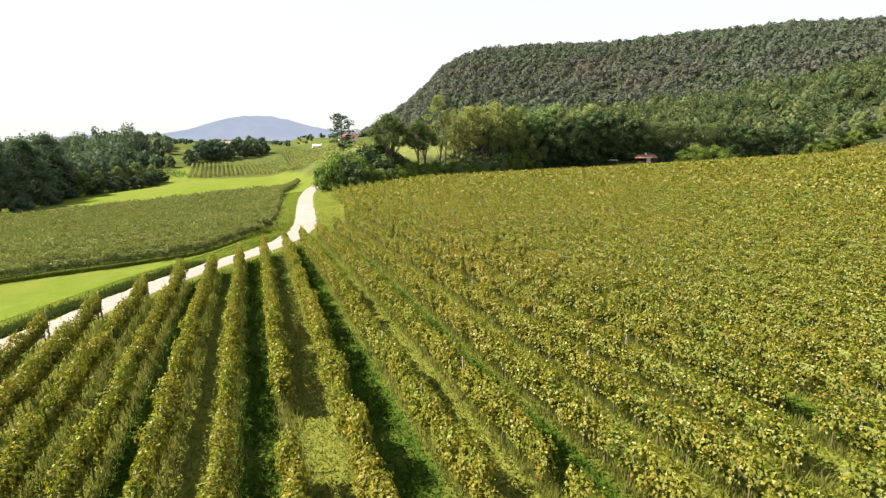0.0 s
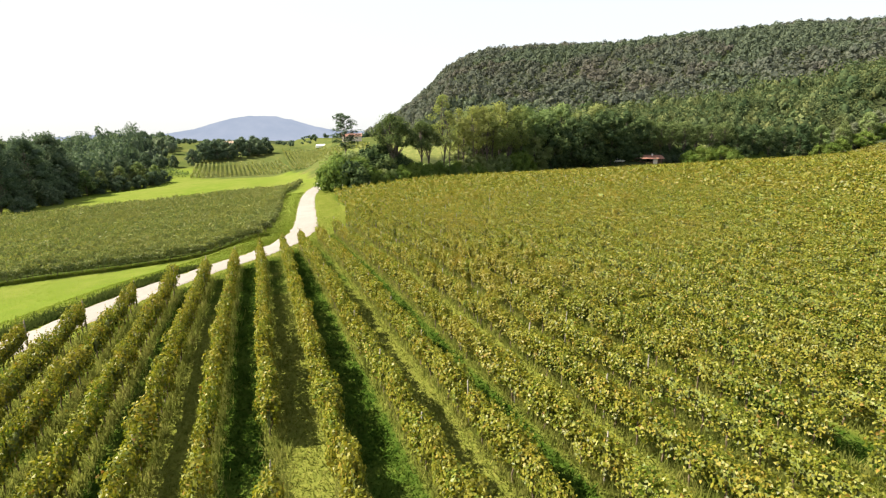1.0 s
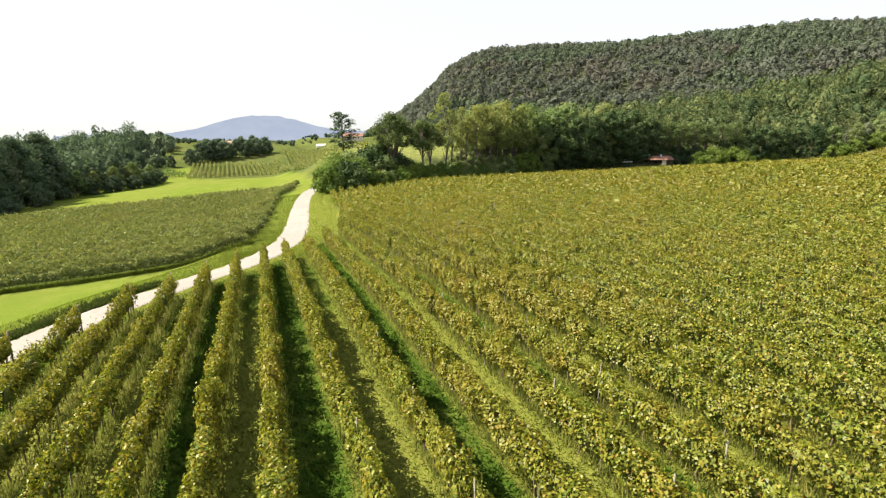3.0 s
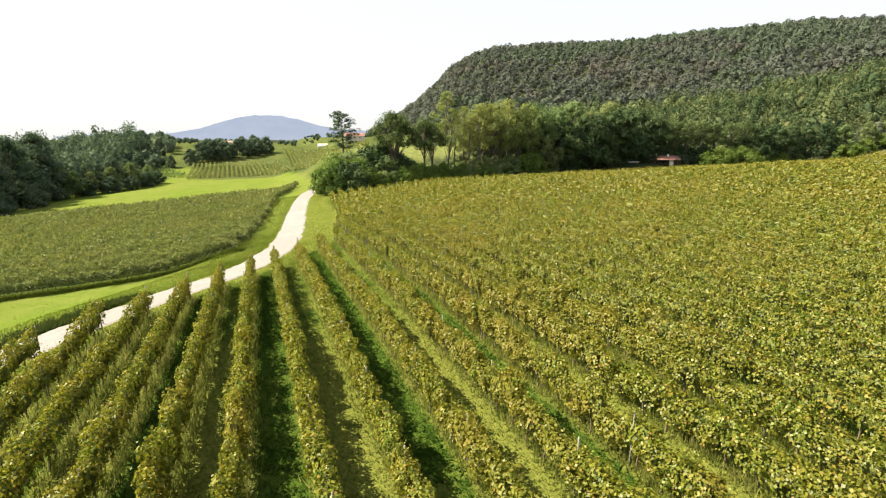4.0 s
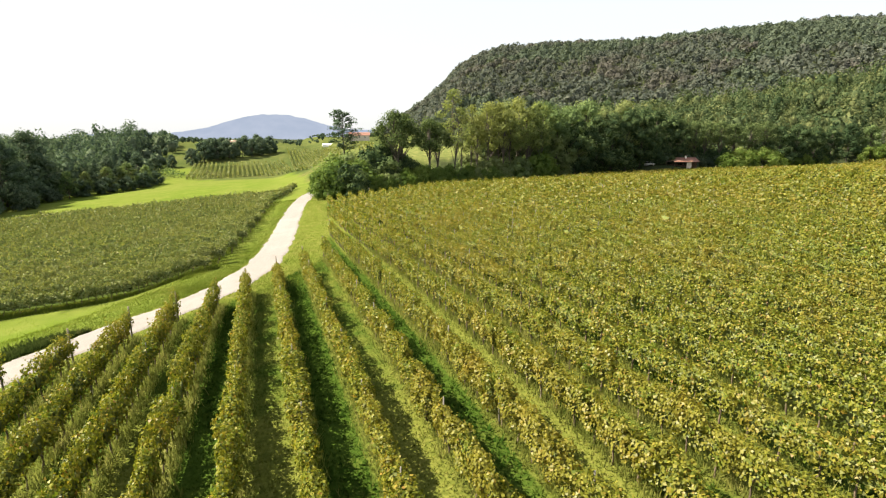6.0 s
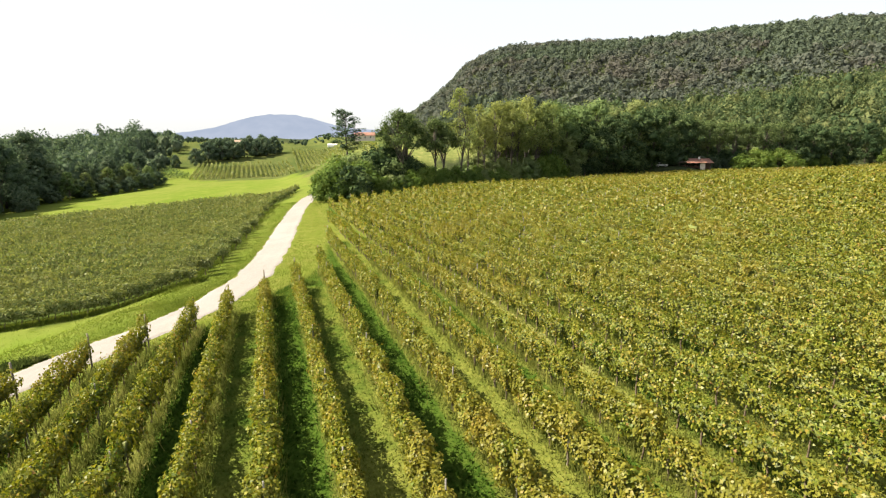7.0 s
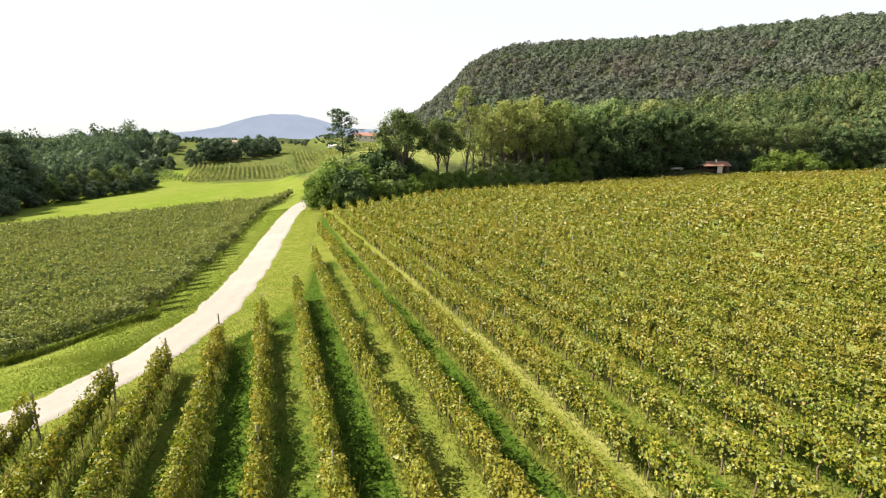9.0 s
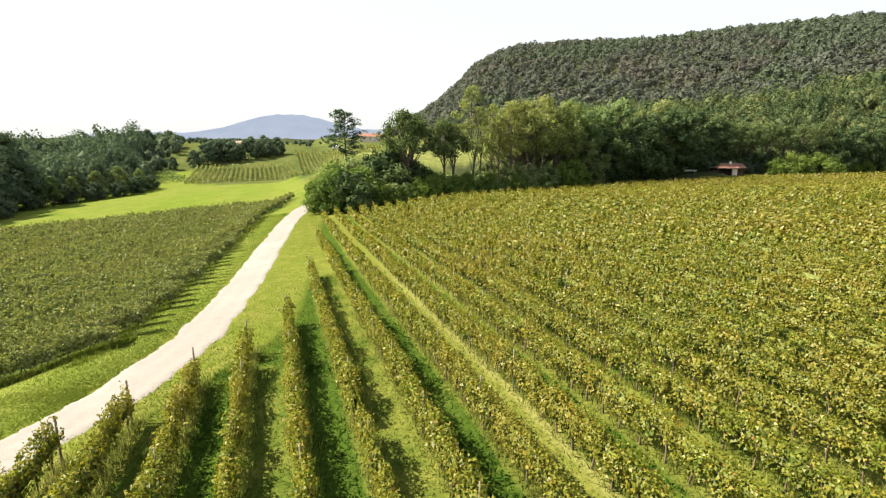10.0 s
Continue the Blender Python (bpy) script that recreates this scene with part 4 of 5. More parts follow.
belt(SHRUB_MID, [(11.0, 9, 1.9), (12.4, 10, 1.7), (13.6, 8, 1.9)], "tall green shrub behind the field corner", "shrubs at the field corner", "shrub", "shrub")
# two belts of added shrubs that stand for the dark shade beneath the trees
belt(SHRUB_SHADE, [(32.4, 6, 1.3), (33.6, 7, 1.4), (34.5, 6, 1.2), (35.5, 7, 1.5), (36.5, 6, 1.3), (37.4, 7, 1.4), (38.3, 7, 1.2), (39.2, 8, 1.5), (40.0, 8, 1.3), (40.8, 9, 1.5), (41.7, 13, 1.6), (42.8, 13, 1.5), (43.8, 14, 1.7), (44.8, 13, 1.6), (45.8, 14, 1.7), (46.9, 12, 1.6), (50.8, 7, 1.5), (52.2, 6, 1.4), (53.6, 6, 1.3)], "filler shrub coloured as the deep shade under the edge trees", "shaded undergrowth", "shrub", "shrub")
belt(SHRUB, [(42.2, 9, 1.0), (43.1, 8, 0.9), (44.0, 9, 1.0), (44.9, 9, 0.9), (45.8, 8, 1.1), (46.7, 7, 1.0), (47.8, 8, 1.1), (49.0, 7, 1.1), (41.2, 8, 1.1)], "filler shrub standing for the dark shade behind the shed", "undergrowth behind the shed", "shrub", "shrub")
belt(SHRUB_MID, [(11.8, 0.2, 1.2), (15.6, 2, 0.8), (20.9, 2, 0.8), (23.3, 2, 0.8), (26.0, 2, 0.8)], "green shrub in the hedge beside the vines", "hedge shrubs", "shrub", "shrub")
belt(SHRUB_HEDGE, [(10.2, 0.5, 1.15), (12.9, 1, 1.0), (14.2, 2, 0.8), (19.4, 2, 0.8), (22.0, 2, 0.85), (24.8, 2, 0.9), (27.4, 2.5, 0.9)], "dark green shrub in the hedge beside the vines", "hedge shrubs", "shrub", "shrub")
belt(SHRUB_HEDGE, [(13.6, 1.2, 0.8), (14.9, 1.2, 0.75), (16.1, 1.0, 0.7), (17.1, 1.2, 0.75), (18.0, 1.0, 0.7), (18.9, 1.2, 0.75), (19.9, 1.0, 0.7), (20.4, 1.2, 0.7), (21.5, 1.2, 0.75), (22.8, 1.0, 0.7), (24.0, 1.2, 0.75), (25.4, 1.0, 0.7)], "low rounded green shrub in the hedge", "low hedge shrubs", "shrub", "shrub")
belt(SHRUB_LIGHT, [(16.6, 2.5, 1.0), (17.6, 2, 1.0), (18.4, 3, 1.05), (19.6, 3, 1.0), (20.7, 3, 1.05), (22.6, 5, 1.0), (28.9, 2, 1.4), (29.6, 2.5, 1.5)], "bright green shrub in the hedge beside the vines", "hedge shrubs", "shrub", "shrub")
belt([PINE], [(10.5, 20, 1.0)], "tall tree with an open layered crown", name="pine_tree")
belt(ROBINIA_DIMMED, [(15.4, 6, 1.06), (16.2, 9, 1.0), (18.7, 7, 0.95), (19.3, 9, 0.9)], "tree with bare dark trunks and a high leafy crown", "trees of the wood edge")
belt(SLENDER, [(21.0, 5, 1.4), (21.7, 6, 1.15), (22.8, 7, 1.2), (24.3, 6, 1.2), (25.4, 9, 1.25), (26.4, 5, 1.15), (28.6, 5, 1.2)], "slender tree with a thin pale trunk", "trees of the wood edge")
belt(ROBINIA, [(23.3, 6, 1.0), (24.7, 10, 1.22), (25.9, 5, 1.08), (27.2, 9, 1.3), (28.1, 5, 1.1), (29.3, 6, 1.25)], "tree with bare trunks and a high leafy crown", "trees of the wood edge")
belt(DENSE, [(24.0, 26, 1.0), (26.0, 24, 1.15), (28.0, 22, 1.05), (30.0, 13, 1.25), (30.9, 5, 0.95), (32.2, 9, 1.2), (33.6, 14, 1.3), (35.4, 13, 1.15), (37.2, 13, 1.28)], "leafy tree at the edge of the wood", "trees of the wood edge")
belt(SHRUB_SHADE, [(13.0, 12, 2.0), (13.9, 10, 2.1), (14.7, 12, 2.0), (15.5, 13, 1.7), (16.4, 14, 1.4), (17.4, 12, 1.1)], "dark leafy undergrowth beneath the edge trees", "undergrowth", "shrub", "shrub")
belt(SHRUB_MID, [(15.1, 8, 1.3), (15.8, 10, 1.2), (19.2, 9, 0.9), (22.3, 12, 1.4), (23.8, 6, 1.2), (24.9, 5, 1.4), (26.2, 6, 1.3), (27.4, 4, 1.4), (28.3, 8, 1.5), (31.3, 5, 1.3)], "leafy undergrowth beneath the edge trees", "undergrowth", "shrub", "shrub")
belt(SHADY, [(32.9, 5, 0.95), (34.8, 4, 1.05), (36.2, 4, 1.12), (37.6, 4, 1.15), (38.9, 5, 1.1), (40.2, 12, 1.05), (41.6, 12, 1.0)], "dense tree with shade-darkened leaves overhanging the field edge", "trees of the wood edge")
belt(ROBINIA_DIMMED, [(42.4, 13, 0.95), (43.6, 11, 0.95), (44.6, 10, 0.95), (45.7, 11, 1.0), (46.9, 10, 0.95), (48.2, 9, 0.95), (49.3, 9, 1.0)], "tall tree with dark trunks behind the shed", "trees of the wood edge")
belt(SHADY, [(50.4, 5, 0.9), (51.7, 5, 0.95), (53.0, 4, 0.9), (54.1, 4, 0.85), (55.4, 12, 0.85)], "dense tree with shade-darkened leaves overhanging the field edge", "trees of the wood edge")
belt(DENSE, [(56.8, 10, 0.75), (58.4, 10, 0.7), (60.0, 8, 0.75), (61.8, 8, 0.8), (63.6, 8, 0.85), (65.5, 8, 0.9), (68, 8, 0.9), (71, 8, 0.9)], "leafy tree at the edge of the wood", "trees of the wood edge")
belt(SHRUB_LIGHT, [(46.4, 3, 1.3), (47.3, 2, 1.6), (48.2, 2.5, 1.55), (49.2, 2, 1.7), (50.1, 2, 1.4), (51.4, 1, 1.1), (52.4, 1, 1.15), (53.6, 1, 1.0), (56.8, 2, 1.2), (57.6, 3, 1.2), (58.3, 1.5, 1.3), (59.1, 4, 1.3), (59.9, 1.5, 1.3), (60.7, 4, 1.3), (61.5, 1.5, 1.3), (62.5, 3, 1.3), (63.5, 1.5, 1.3)], "bright light green bush beside the shed", "bright bushes", "shrub", "shrub")

OLIVE = [tree_meshes(110 + k, 10, 4.2, 0.12, 12, 1800, 0.5, LEAF_OLIVE, 0.2, core=0.5) for k in range(2)]
belt(OLIVE, [(59.0, 17, 1.0), (60.4, 19, 1.1), (61.6, 17, 1.05), (58.0, 22, 0.9)], "grey-green willow-like tree on the slope", "grey-green trees")


def wood_mass(name, label, places, sizes, leaves, leaf, mat, slim=1.0, dense=0.72, under=0.25, flat=1.0):
    """A wood seen from far: every crown a lump with leaf sprays round it, as one."""
    g = np.random.default_rng(len(places))
    gz = height(places[:, 0], places[:, 1])
    chunks = []
    protos = []
    for k in range(12):
        per = leaves
        # the crown is made of bulges, each with its own lit and shaded side
        b = g.normal(size=(13, 3))
        b[:, 2] = b[:, 2] + 0.25 if under > 0.7 else np.abs(b[:, 2]) * 0.9 - under
        b /= np.linalg.norm(b, axis=1, keepdims=True)
        b *= g.uniform(0.5, 0.72, (13, 1))
        at = g.integers(0, 13, per)
        d = g.normal(size=(per, 3)) + b[at] * 0.9
        d /= np.linalg.norm(d, axis=1, keepdims=True)
        c = (b[at] + d * g.uniform(0.3, 0.46, (13, 1))[at] * g.uniform(0.85, 1.08, (per, 1))) * (1, 1, 1.15)
        lv = leaf_tris(c, d + g.normal(0, 0.22, (per, 3)) + (0, 0, 0.1), leaf * g.uniform(0.6, 1.3, per), g)
        ball = as_tris(lump((0, 0, -0.05), dense, g, 1.2, 4, 6))
        protos.append(joined([lv, ball]))
    for k, (v, f) in enumerate(protos):
        mine = np.arange(len(places))[k::12]
        if not len(mine):
            continue
        s = sizes[mine][:, None]
        w = g.uniform(0, 6.28, (len(mine), 1))
        tall = g.uniform(0.8, 1.4, (len(mine), 1))
        x = places[mine, 0][:, None] + s * slim * (v[None, :, 0] * np.cos(w) - v[None, :, 1] * np.sin(w))
        y = places[mine, 1][:, None] + s * slim * (v[None, :, 0] * np.sin(w) + v[None, :, 1] * np.cos(w))
        z = gz[mine][:, None] + s * (1.1 + flat * v[None, :, 2]) * tall
        vv = np.stack([x, y, z], -1).reshape(-1, 3)
        chunks.append((vv, (f[None] + np.arange(len(mine))[:, None, None] * len(v)).reshape(-1, 3)))
    return tagged(new(name, mesh_np(name, *joined(chunks), mat, 3)), label, "woodland", kind="stuff")


def scatter(n, b0, b1, r0, r1, keep):
    g = np.random.default_rng(n)
    b, r = np.radians(g.uniform(b0, b1, n)), np.sqrt(g.uniform(r0 * r0, r1 * r1, n))
    p = np.stack([r * np.sin(b), r * np.cos(b)], 1)
    return p[keep(p[:, 0], p[:, 1], np.degrees(b), r)]


hill_far = scatter(10500, 12.9, 66, 560, 1330, lambda x, y, b, r: height(x, y) > 4)


def wood_carpet(name, label, places, sizes, sprays, mat):
    """A wood seen from a kilometre off: domed crowns of leaf sprays that close into a canopy, as one."""
    g = np.random.default_rng(len(places) + 1)
    gz = height(places[:, 0], places[:, 1])
    chunks = []
    for k in range(16):
        d = g.normal(size=(sprays, 3))
        d[:, 2] = np.abs(d[:, 2]) - 0.15
        d /= np.linalg.norm(d, axis=1, keepdims=True)
        v, f = leaf_tris(d * g.uniform(0.75, 1.1, (sprays, 1)) * (1, 1, 0.95), d + g.normal(0, 0.3, (sprays, 3)) + (0, 0, 0.15), g.uniform(0.35, 0.68, sprays), g)
        mine = np.arange(len(places))[k::16]
        s, w, tall = sizes[mine][:, None], g.uniform(0, 6.28, (len(mine), 1)), g.uniform(0.8, 1.4, (len(mine), 1))
        x = places[mine, 0][:, None] + s * (v[None, :, 0] * np.cos(w) - v[None, :, 1] * np.sin(w))
        y = places[mine, 1][:, None] + s * (v[None, :, 0] * np.sin(w) + v[None, :, 1] * np.cos(w))
        z = gz[mine][:, None] + s * (0.6 + v[None, :, 2]) * tall
        chunks.append((np.stack([x, y, z], -1).reshape(-1, 3), (f[None] + np.arange(len(mine))[:, None, None] * len(v)).reshape(-1, 3)))
    return tagged(new(name, mesh_np(name, *joined(chunks), mat, 3)), label, "woodland", kind="stuff")


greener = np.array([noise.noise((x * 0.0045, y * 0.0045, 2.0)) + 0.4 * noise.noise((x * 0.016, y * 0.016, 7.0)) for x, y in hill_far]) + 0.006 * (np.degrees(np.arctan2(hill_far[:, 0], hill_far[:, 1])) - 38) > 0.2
for some, mat, label in ((hill_far[~greener], LEAF_WOOD_HAZED, "wooded hillside of grey-green and brown crowns tinted with haze"), (hill_far[greener], LEAF_GREEN_HAZED, "greener haze-tinted crowns in the hollows of the hillside")):
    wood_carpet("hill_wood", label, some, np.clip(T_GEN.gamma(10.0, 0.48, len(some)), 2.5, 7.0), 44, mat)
hill_near = scatter(1250, 30, 70, 235, 560, lambda x, y, b, r: (y > field_far_edge(x) + 16) & (height(x, y) > -0.5))
wood_mass("slope_wood", "lighter green wood climbing the slope behind the field", hill_near, T_GEN.gamma(16.0, 0.4, len(hill_near)), 320, 0.15, LEAF_SLOPE, 1.0, 0.4, 0.5)
mid_wood = scatter(420, 24, 44, 190, 330, lambda x, y, b, r: y > field_far_edge(x) + 20)
wood_mass("slope_wood", "green wood behind the field's edge trees", mid_wood, T_GEN.uniform(3.6, 5.8, len(mid_wood)), 230, 0.18, LEAF_SLOPE, 1.0, 0.4, 0.6)

# the wood across the meadow
left = [(-68, 196), (-72, 208), (-67, 218), (-70, 229), (-66, 240), (-61, 252), (-53, 256), (-47, 262), (-43, 270), (-40, 281), (-78, 190), (-84, 180), (-92, 170), (-102, 160)]
for k, (x, y) in enumerate(left):
    put_tree(DARK[k % 3], x - 4, y + 3, T_GEN.uniform(1.0, 1.3) * (1.05 if y < 250 else 0.62), "dark shaded tree at the edge of the meadow wood", "trees of the meadow wood")
for k, (x, y) in enumerate(left[:10]):
    for dx, dy in ((3.5, -2), (1, 4)):
        put_tree(SHRUB[k % 3], x + dx, y + dy, T_GEN.uniform(0.9, 1.3), "dark shrub under the meadow wood", "shrubs of the meadow wood", "shrub", "shrub")
for k, (x, y, s) in enumerate([(-50, 258, .55), (-44, 264, .6), (-56, 252, .5), (-39, 274, .5), (-60, 246, .55)]):
    put_tree(DENSE[k % 3], x, y, s, "lighter green tree in front of the meadow wood", "lighter trees of the meadow wood")
left_wood = scatter(900, -42, -7, 205, 420, lambda x, y, b, r: (x < -60) & (x > -128) & (x < -52 - 0.55 * np.clip(265 - y, -60, 60)))
wood_mass("meadow_wood", "dense dark green wood across the meadow", left_wood, T_GEN.uniform(5.6, 8.4, len(left_wood)), 360, 0.165, LEAF_DARK_HAZED, 0.9, 0.5, 0.8)


def backdrop_mountain():
    m, nt, bsdf = blank("distant hills glowing in haze blue")
    nt.nodes.remove(bsdf)
    # the hill glows by itself, with the blue of the haze as its emission
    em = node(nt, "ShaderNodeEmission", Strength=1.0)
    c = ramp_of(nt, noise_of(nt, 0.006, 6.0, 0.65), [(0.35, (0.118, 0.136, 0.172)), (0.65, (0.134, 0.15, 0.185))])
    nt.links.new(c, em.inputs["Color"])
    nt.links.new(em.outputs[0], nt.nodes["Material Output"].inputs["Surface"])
    bs = [-16, -12, -9.5, -8.1, -6.2, -4.2, -2.6, -1.0, 0.9, 3.4, 5.6, 7.3, 9.6, 13, 20]
    es = [-.003, .001, .0017, .0002, .0045, .0109, .0205, .0284, .0336, .0329, .0241, .0151, .0080, .006, .004]
    bb = np.linspace(-16, 20, 160)
    ee = np.interp(bb, bs, es)
    rows = []
    for u in (0.0, 0.35, 0.7, 1.0):
        r = 3900 + 500 * u
        lift = 12.5 + np.array([e * 4400 + 6 * noise.noise((b * 1.1, 4.0, 0)) + 3 * noise.noise((b * 3.7, 1.0, 0)) for b, e in zip(bb, ee)])
        z = -60 + (lift + 60) * (u ** 0.8)
        rows.append(np.stack([r * np.sin(np.radians(bb)), r * np.cos(np.radians(bb)), z], 1))
    v = np.concatenate(rows)
    n = len(bb)
    i, j = np.meshgrid(np.arange(3), np.arange(n - 1), indexing="ij")
    f = np.stack([i * n + j, i * n + j + 1, (i + 1) * n + j + 1, (i + 1) * n + j], -1).reshape(-1, 4)
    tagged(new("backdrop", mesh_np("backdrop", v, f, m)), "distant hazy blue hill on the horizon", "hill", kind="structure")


backdrop_mountain()


# ---- far fields and buildings ----
FAR_GEN = np.random.default_rng(9)


def far_rows(starts, way, gap, count, length, name, label, mat):
    """Vine rows on the far slope, a thick uneven hedge each, as one."""
    w = np.array(way) / np.hypot(*way)
    side = np.array((w[1], -w[0]))
    c = []
    for k in range(count):
        t = np.arange(0, length * FAR_GEN.uniform(0.9, 1.0), 0.5)
        p = np.array(starts) + side * gap * k + w * t[:, None]
        for up in (0.5, 1.0, 1.5, 1.9):
            c.append(np.column_stack([p + FAR_GEN.normal(0, 0.18, p.shape), height(p[:, 0], p[:, 1]) + up + FAR_GEN.normal(0, 0.12, len(p))]))
    c = np.concatenate(c)
    v, f = leaf_quads(c, FAR_GEN.normal(size=c.shape) + (-0.4, -0.4, 0.6), FAR_GEN.uniform(0.5, 0.9, len(c)), 0.9, FAR_GEN)
    return tagged(new(name, mesh_np(name, v, f, mat)), label, "grapevines", kind="stuff")


far_rows((-26, 297), (-0.03, 1.0), 2.35, 22, 62, "far_vines", "vine rows climbing the far slope", VINE_LEAF_COOL)
far_rows((26, 292), (0.02, 1.0), 2.3, 14, 130, "far_vines", "vine rows climbing the far slope", VINE_LEAF_COOL)
far_rows((31, 205), (0.06, 1.0), 2.3, 8, 90, "far_vines", "vine rows climbing the far slope", VINE_LEAF_COOL)
far_rows((-75, 296), (1.0, 0.34), -6.0, 9, 54, "terrace_vines", "vine rows along the terraces beside the wood", LEAF_TREE)

FAR_SHRUB = [tree_meshes(120 + k, 12, 6.0, 0.0, 14, 1300, 1.1, LEAF_DARK_HAZED, 0.25, core=0.6, stems=2) for k in range(4)]
clumps = [(-30, 362, .8), (-24, 372, 1.0), (-17, 378, 1.05), (-10, 382, .95), (-3, 388, 1.0), (4, 394, .9), (10, 400, 1.0), (16, 406, 1.0), (-14, 392, 1.0), (0, 404, 1.0), (8, 416, 1.0), (-22, 384, 1.0)]
for k, (x, y, s) in enumerate(clumps):
    put_tree(FAR_SHRUB[k % 4], x, y, s, "rounded dark tree in the clump above the far vines", "trees on the far slope")
for k, (x, y, s) in enumerate([(-75, 432, 1.0), (-67, 436, 1.1), (-58, 330, .7), (-48, 350, .6), (-40, 356, .6), (-46, 292, .5), (-50, 283, .6), (-55, 276, .6)]):
    put_tree(FAR_SHRUB[k % 4], x, y, s, "rounded tree standing out beside the meadow wood", "trees on the far slope")
crest = scatter(520, -16, 13, 500, 680, lambda x, y, b, r: (np.sin(b * 2.1) + np.sin(b * 5.3 + 1) > -0.4))
wood_mass("far_trees", "low line of trees on the far crest", crest, FAR_GEN.uniform(1.0, 2.0, len(crest)), 50, 0.5, LEAF_DARK_HAZED)
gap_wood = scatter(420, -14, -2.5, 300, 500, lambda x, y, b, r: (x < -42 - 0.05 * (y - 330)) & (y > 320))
wood_mass("far_trees", "scattered dark trees behind the terraces", gap_wood, FAR_GEN.uniform(2.2, 4.0, len(gap_wood)), 70, 0.45, LEAF_DARK_HAZED)

TERRACOTTA = solid("terracotta roof tiles", (0.2, 0.1, 0.075), 0.85, grain=5, spread=0.35, bump=0.5)
PLASTER = solid("pale plaster", (0.55, 0.48, 0.40), 0.9, grain=2, spread=0.15)
PINK_WALL = solid("pink plaster", (0.36, 0.24, 0.19), 0.9, grain=2, spread=0.2)
DARK_WOOD = solid("dark stained boards", (0.07, 0.05, 0.035), 0.85, grain=6, spread=0.4)
GLASS_DARK = solid("window glass", (0.03, 0.035, 0.04), 0.12, grain=1, spread=0.1, bump=0.0)
WHITE = solid("white paint", (0.75, 0.74, 0.70), 0.7, grain=3, spread=0.1)


def box(bm, x0, x1, y0, y1, z0, z1, bevel=0.0):
    made = bmesh.ops.create_cube(bm, size=1)["verts"]
    for v in made:
        v.co = Vector(((x0 + x1) / 2 + v.co.x * (x1 - x0), (y0 + y1) / 2 + v.co.y * (y1 - y0), (z0 + z1) / 2 + v.co.z * (z1 - z0)))
    if bevel:
        edges = list({e for v in made for e in v.link_edges})
        bmesh.ops.bevel(bm, geom=edges, offset=bevel, segments=2, affect="EDGES")


def boxed(name, size, material, parent, label="", bevel=0.0):
    bm = bmesh.new()
    box(bm, *size, bevel)
    return part(name, bm, material, parent, label)


def gable_roof(parent, hx, hy, eave, ridge, over, thick, mat, label=""):
    """Two slabs that meet in a ridge along x, with courses of tiles as steps."""
    for sgn in (-1, 1):
        bm = bmesh.new()
        rows = 9
        for k in range(rows):
            a, b = k / rows, (k + 1.12) / rows
            ya, yb = (hy + over) * (1 - a), max(0.0, (hy + over) * (1 - b))
            za = eave - (ridge - eave) * over / hy + (ridge - eave) * (1 + over / hy) * a
            zb = eave - (ridge - eave) * over / hy + (ridge - eave) * (1 + over / hy) * min(b, 1)
            pts = [(-hx - over, sgn * ya, za + 0.04), (hx + over, sgn * ya, za + 0.04), (hx + over, sgn * yb, zb), (-hx - over, sgn * yb, zb)]
            up = [bm.verts.new((p[0], p[1], p[2] + thick)) for p in pts]
            dn = [bm.verts.new(p) for p in pts]
            bm.faces.new(up)
            bm.faces.new(dn[::-1])
            for j in range(4):
                bm.faces.new((up[j], dn[j], dn[(j + 1) % 4], up[(j + 1) % 4]))
        bmesh.ops.recalc_face_normals(bm, faces=bm.faces)
        part("roof", bm, mat, parent, label)


def gable_wall(parent, hx, hy, eave, ridge, mat, low=-1.0, t=0.25):
    for sgn in (-1, 1):
        boxed("wall", (-hx, hx, sgn * hy - t / 2, sgn * hy + t / 2, low, eave), mat, parent)
        bm = bmesh.new()
        prof = [(-hy, low), (hy, low), (hy, eave), (0, ridge), (-hy, eave)]
        a = [bm.verts.new((sgn * hx - t / 2, p[0], p[1])) for p in prof]
        b = [bm.verts.new((sgn * hx + t / 2, p[0], p[1])) for p in prof]
        bm.faces.new(a)
        bm.faces.new(b[::-1])
        for j in range(5):
            bm.faces.new((a[j], b[j], b[(j + 1) % 5], a[(j + 1) % 5]))
        bmesh.ops.recalc_face_normals(bm, faces=bm.faces)
        part("wall", bm, mat, parent)


def window(parent, x, y, z, w=0.9, h=1.2):
    frame_ob = boxed("window", (x - w / 2 - 0.08, x + w / 2 + 0.08, y - 0.05, y + 0.05, z - 0.08, z + h + 0.08), WHITE, parent)
    boxed("pane", (x - w / 2, x + w / 2, y - 0.07, y + 0.07, z, z + h), GLASS_DARK, frame_ob)


def house(x, y, z, turn, hx, hy, eave, ridge, wall_mat, label, chimney=True, roof_mat=None):
    ob = thing("house", pose(x, y, z, 0, 0, turn), label, "house")
    gable_wall(ob, hx, hy, eave, ridge, wall_mat)
    gable_roof(ob, hx, hy, eave, ridge, 0.5, 0.12, roof_mat or TERRACOTTA, "" if roof_mat else "red terracotta tiled roof")
    for k in (-0.55, 0.0, 0.55):
        window(ob, hx * k, -hy - 0.13, eave - 1.9)
        if eave > 4.5:
            window(ob, hx * k, -hy - 0.13, eave - 4.4)
    if chimney:
        boxed("chimney", (hx * 0.4 - 0.3, hx * 0.4 + 0.3, 0.3, 0.9, eave, ridge + 0.7), PLASTER, ob)
    return ob


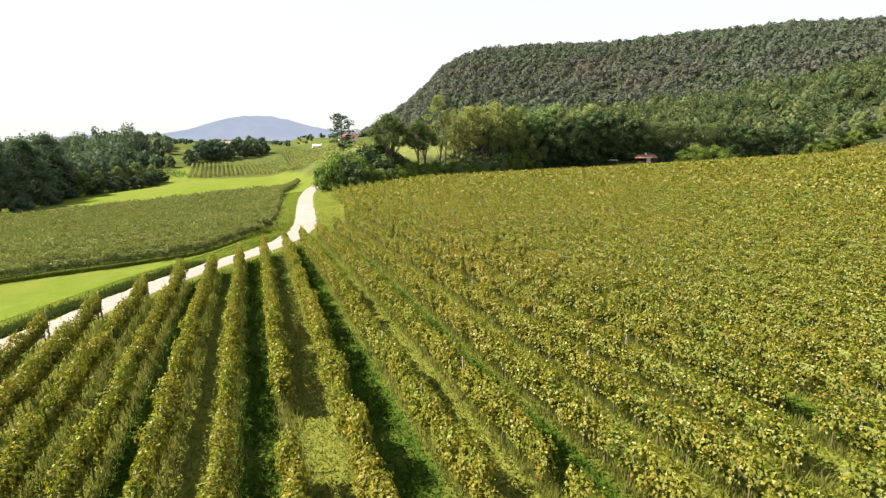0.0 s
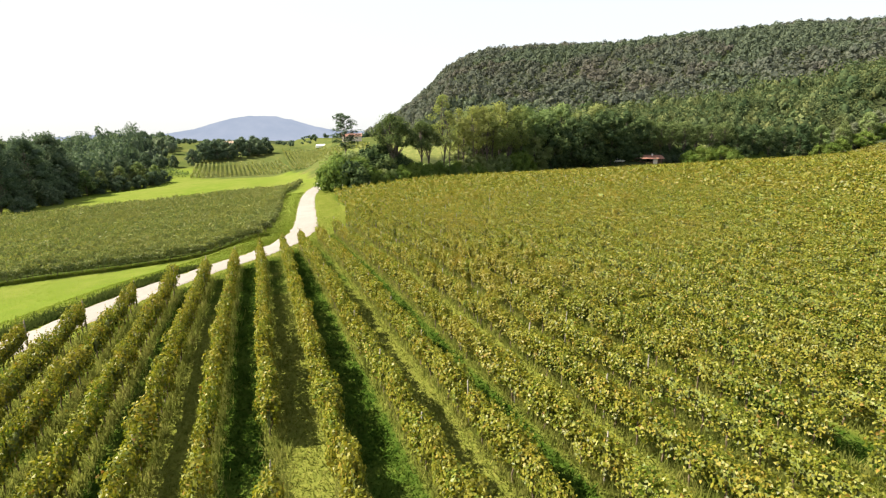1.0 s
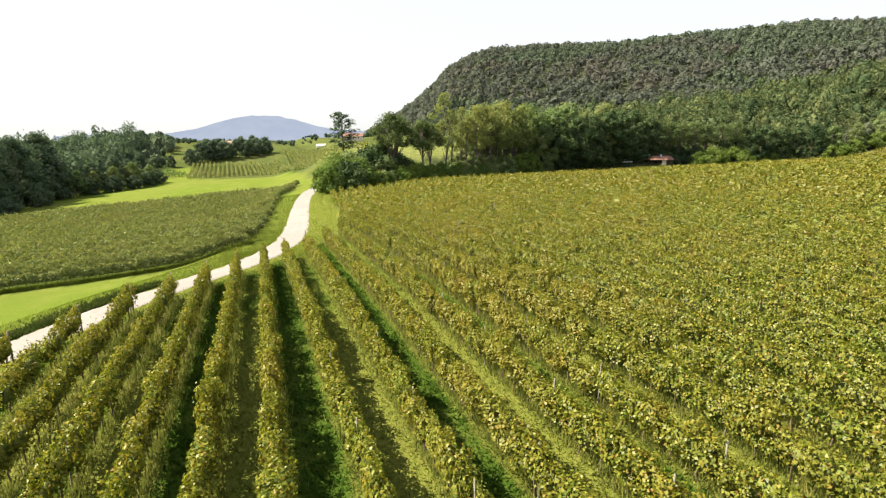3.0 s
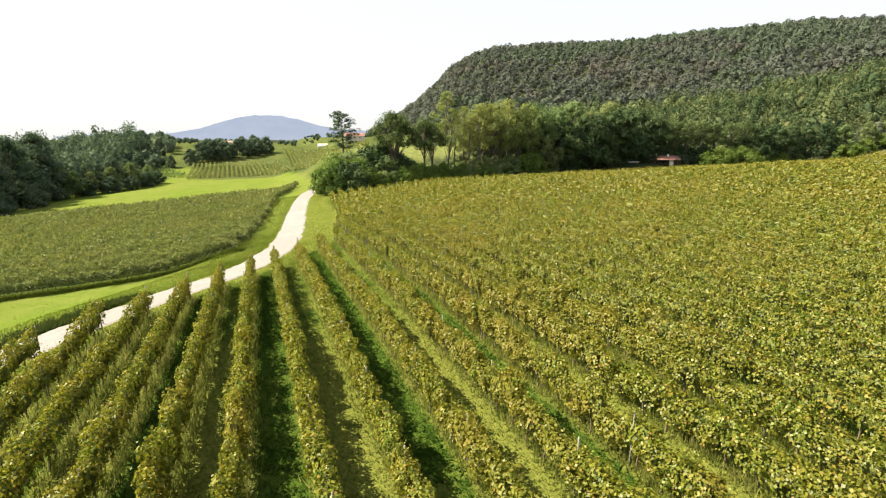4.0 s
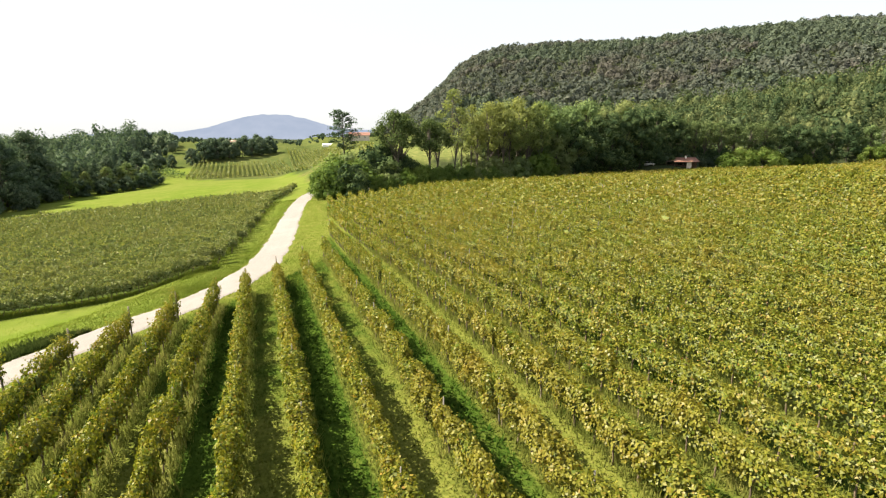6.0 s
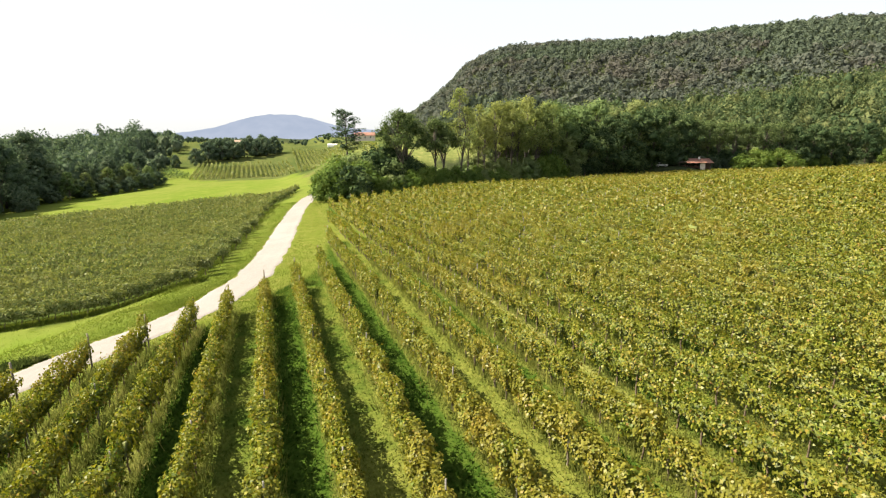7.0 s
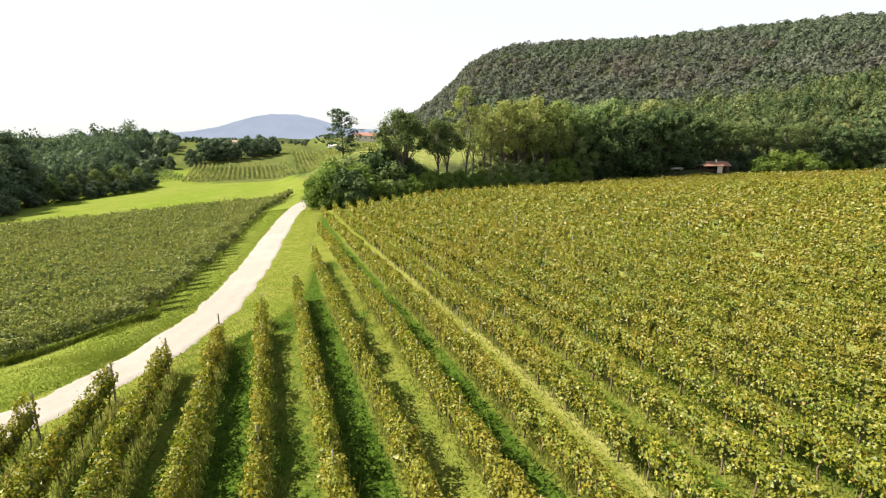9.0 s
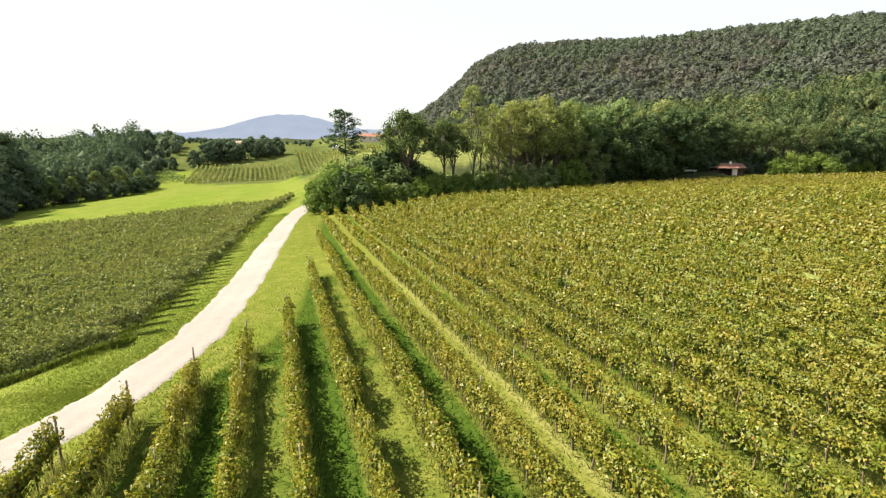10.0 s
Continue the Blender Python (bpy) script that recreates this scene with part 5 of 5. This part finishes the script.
house(77.5, 393, h1(77.5, 393), -8, 7.0, 4.2, 3.7, 5.6, PLASTER, "pale house with a red tiled roof among trees", False)
house(101, 197, 6.5, -30, 4.0, 3.5, 4.6, 6.2, PINK_WALL, "pink house half hidden behind the wood edge", False)
house(-10, 500, h1(-10, 500) - 1.5, 0, 5, 3.4, 3.4, 4.8, PLASTER, "pale farmhouse on the far crest", True, solid("weathered roof tiles", (0.26, 0.19, 0.15), 0.9, grain=5, spread=0.3))
greenhouse = thing("greenhouse", pose(60.5, 430, h1(60.5, 430), 0, 0, -5), "long low white greenhouse on the far crest", "greenhouse")
gable_wall(greenhouse, 5.0, 2.2, 0.5, 1.6, WHITE)
gable_roof(greenhouse, 5.0, 2.2, 0.5, 1.6, 0.1, 0.06, WHITE)


def shed():
    x, y = 160.5, 174.0
    ob = thing("shed", pose(x, y, h1(x, y), 0, 0, -18), "low open-fronted farm shed with a red tiled roof", "shed")
    boxed("wall", (-4.2, 4.2, 2.88, 3.12, -1.0, 2.2), PINK_WALL, ob)
    boxed("wall", (0.3, 2.1, -3.1, -2.9, -1.0, 2.2), PLASTER, ob, "pale plastered front wall")
    for px in (-4.1, 4.1):
        boxed("post", (px - 0.12, px + 0.12, -3.1, -2.86, -1.0, 2.2), DARK_WOOD, ob)
    bm = bmesh.new()
    rim = [bm.verts.new((sx, q[0], q[1])) for sx in (4.0, 4.2) for q in ((-2.85, -1), (2.85, -1), (2.85, 2.15), (0, 3.35), (-2.85, 2.15))]
    bm.faces.new(rim[:5])
    bm.faces.new(rim[:4:-1])
    for j in range(5):
        bm.faces.new((rim[j], rim[(j + 1) % 5], rim[5 + (j + 1) % 5], rim[5 + j]))
    bmesh.ops.recalc_face_normals(bm, faces=bm.faces)
    part("wall", bm, PINK_WALL, ob)
    gable_roof(ob, 4.2, 3.0, 2.2, 3.4, 0.7, 0.12, TERRACOTTA, "rusty red tiled roof")
    boxed("beam", (-4.3, 4.3, -3.12, -2.92, 2.2, 2.34), DARK_WOOD, ob)
    boxed("chimney", (0.5, 1.05, -0.9, -0.35, 2.4, 4.1), WHITE, ob, "white plastered chimney", 0.03)
    boxed("chimney_cap", (0.42, 1.13, -0.98, -0.27, 4.12, 4.22), TERRACOTTA, ob, "", 0.02)
    for px in (-7.4, -4.6):
        boxed("post", (px - 0.1, px + 0.1, -2.9, -2.7, -0.5, 2.3), DARK_WOOD, ob)
    bm = bmesh.new()
    box(bm, -7.9, -4.3, -3.3, 3.0, 2.36, 2.5)
    bmesh.ops.rotate(bm, verts=bm.verts, cent=(-4.3, 0, 2.4), matrix=Matrix.Rotation(radians(-7), 3, "Y"))
    part("lean_to_roof", bm, DARK_WOOD, ob, "dark boarded lean-to roof")


shed()


def car():
    x, y = 144.2, 173.5
    paint = solid("grey car paint", (0.42, 0.43, 0.44), 0.3, 0.3, grain=2, spread=0.08, bump=0.0)
    tyre_mat, rim_mat = solid("tyre rubber", (0.03, 0.03, 0.03), 0.9), solid("wheel metal", (0.5, 0.5, 0.5), 0.35, 0.8)
    lamp_mat = solid("lamp glass", (0.6, 0.25, 0.2), 0.2, bump=0.0)
    ob = thing("car", pose(x, y, h1(x, y) + 0.1, 0, 0, -20), "grey estate car parked under the trees by the shed", "car")
    bm = bmesh.new()
    prof = [(-2.1, 0.35), (2.05, 0.35), (2.15, 0.75), (1.2, 0.95), (-2.05, 1.0), (-2.15, 0.7)]
    a = [bm.verts.new((p[0], -0.85, p[1])) for p in prof]
    b = [bm.verts.new((p[0], 0.85, p[1])) for p in prof]
    bm.faces.new(a)
    bm.faces.new(b[::-1])
    for j in range(6):
        bm.faces.new((a[j], b[j], b[(j + 1) % 6], a[(j + 1) % 6]))
    bmesh.ops.recalc_face_normals(bm, faces=bm.faces)
    bmesh.ops.bevel(bm, geom=list(bm.edges), offset=0.07, segments=2, affect="EDGES")
    part("body", bm, paint, ob)
    bm = bmesh.new()
    for (px, pz), w in (((1.1, 0.95), 0.8), ((0.35, 1.5), 0.62), ((-1.7, 1.52), 0.62), ((-2.0, 0.98), 0.8)):
        for s in (-w, w):
            bm.verts.new((px, s, pz))
    bmesh.ops.convex_hull(bm, input=list(bm.verts))
    cabin = part("cabin", bm, GLASS_DARK, ob, "dark car windows")
    boxed("roof", (-1.68, 0.33, -0.6, 0.6, 1.5, 1.55), paint, cabin, "", 0.02)
    for wx in (-1.3, 1.35):
        for wy in (-0.82, 0.82):
            bm = bmesh.new()
            bmesh.ops.create_cone(bm, cap_ends=True, segments=18, radius1=0.32, radius2=0.32, depth=0.2, matrix=pose(wx, wy, 0.32, 90))
            wheel = part("wheel", bm, tyre_mat, ob)
            bm = bmesh.new()
            bmesh.ops.create_cone(bm, cap_ends=True, segments=14, radius1=0.2, radius2=0.18, depth=0.23, matrix=pose(wx, wy, 0.32, 90))
            part("rim", bm, rim_mat, wheel)
    for lx in (-2.13, 2.12):
        for ly in (-0.65, 0.65):
            boxed("lamp", (lx - 0.04, lx + 0.04, ly - 0.15, ly + 0.15, 0.72, 0.86), lamp_mat if lx < 0 else WHITE, ob)


car()
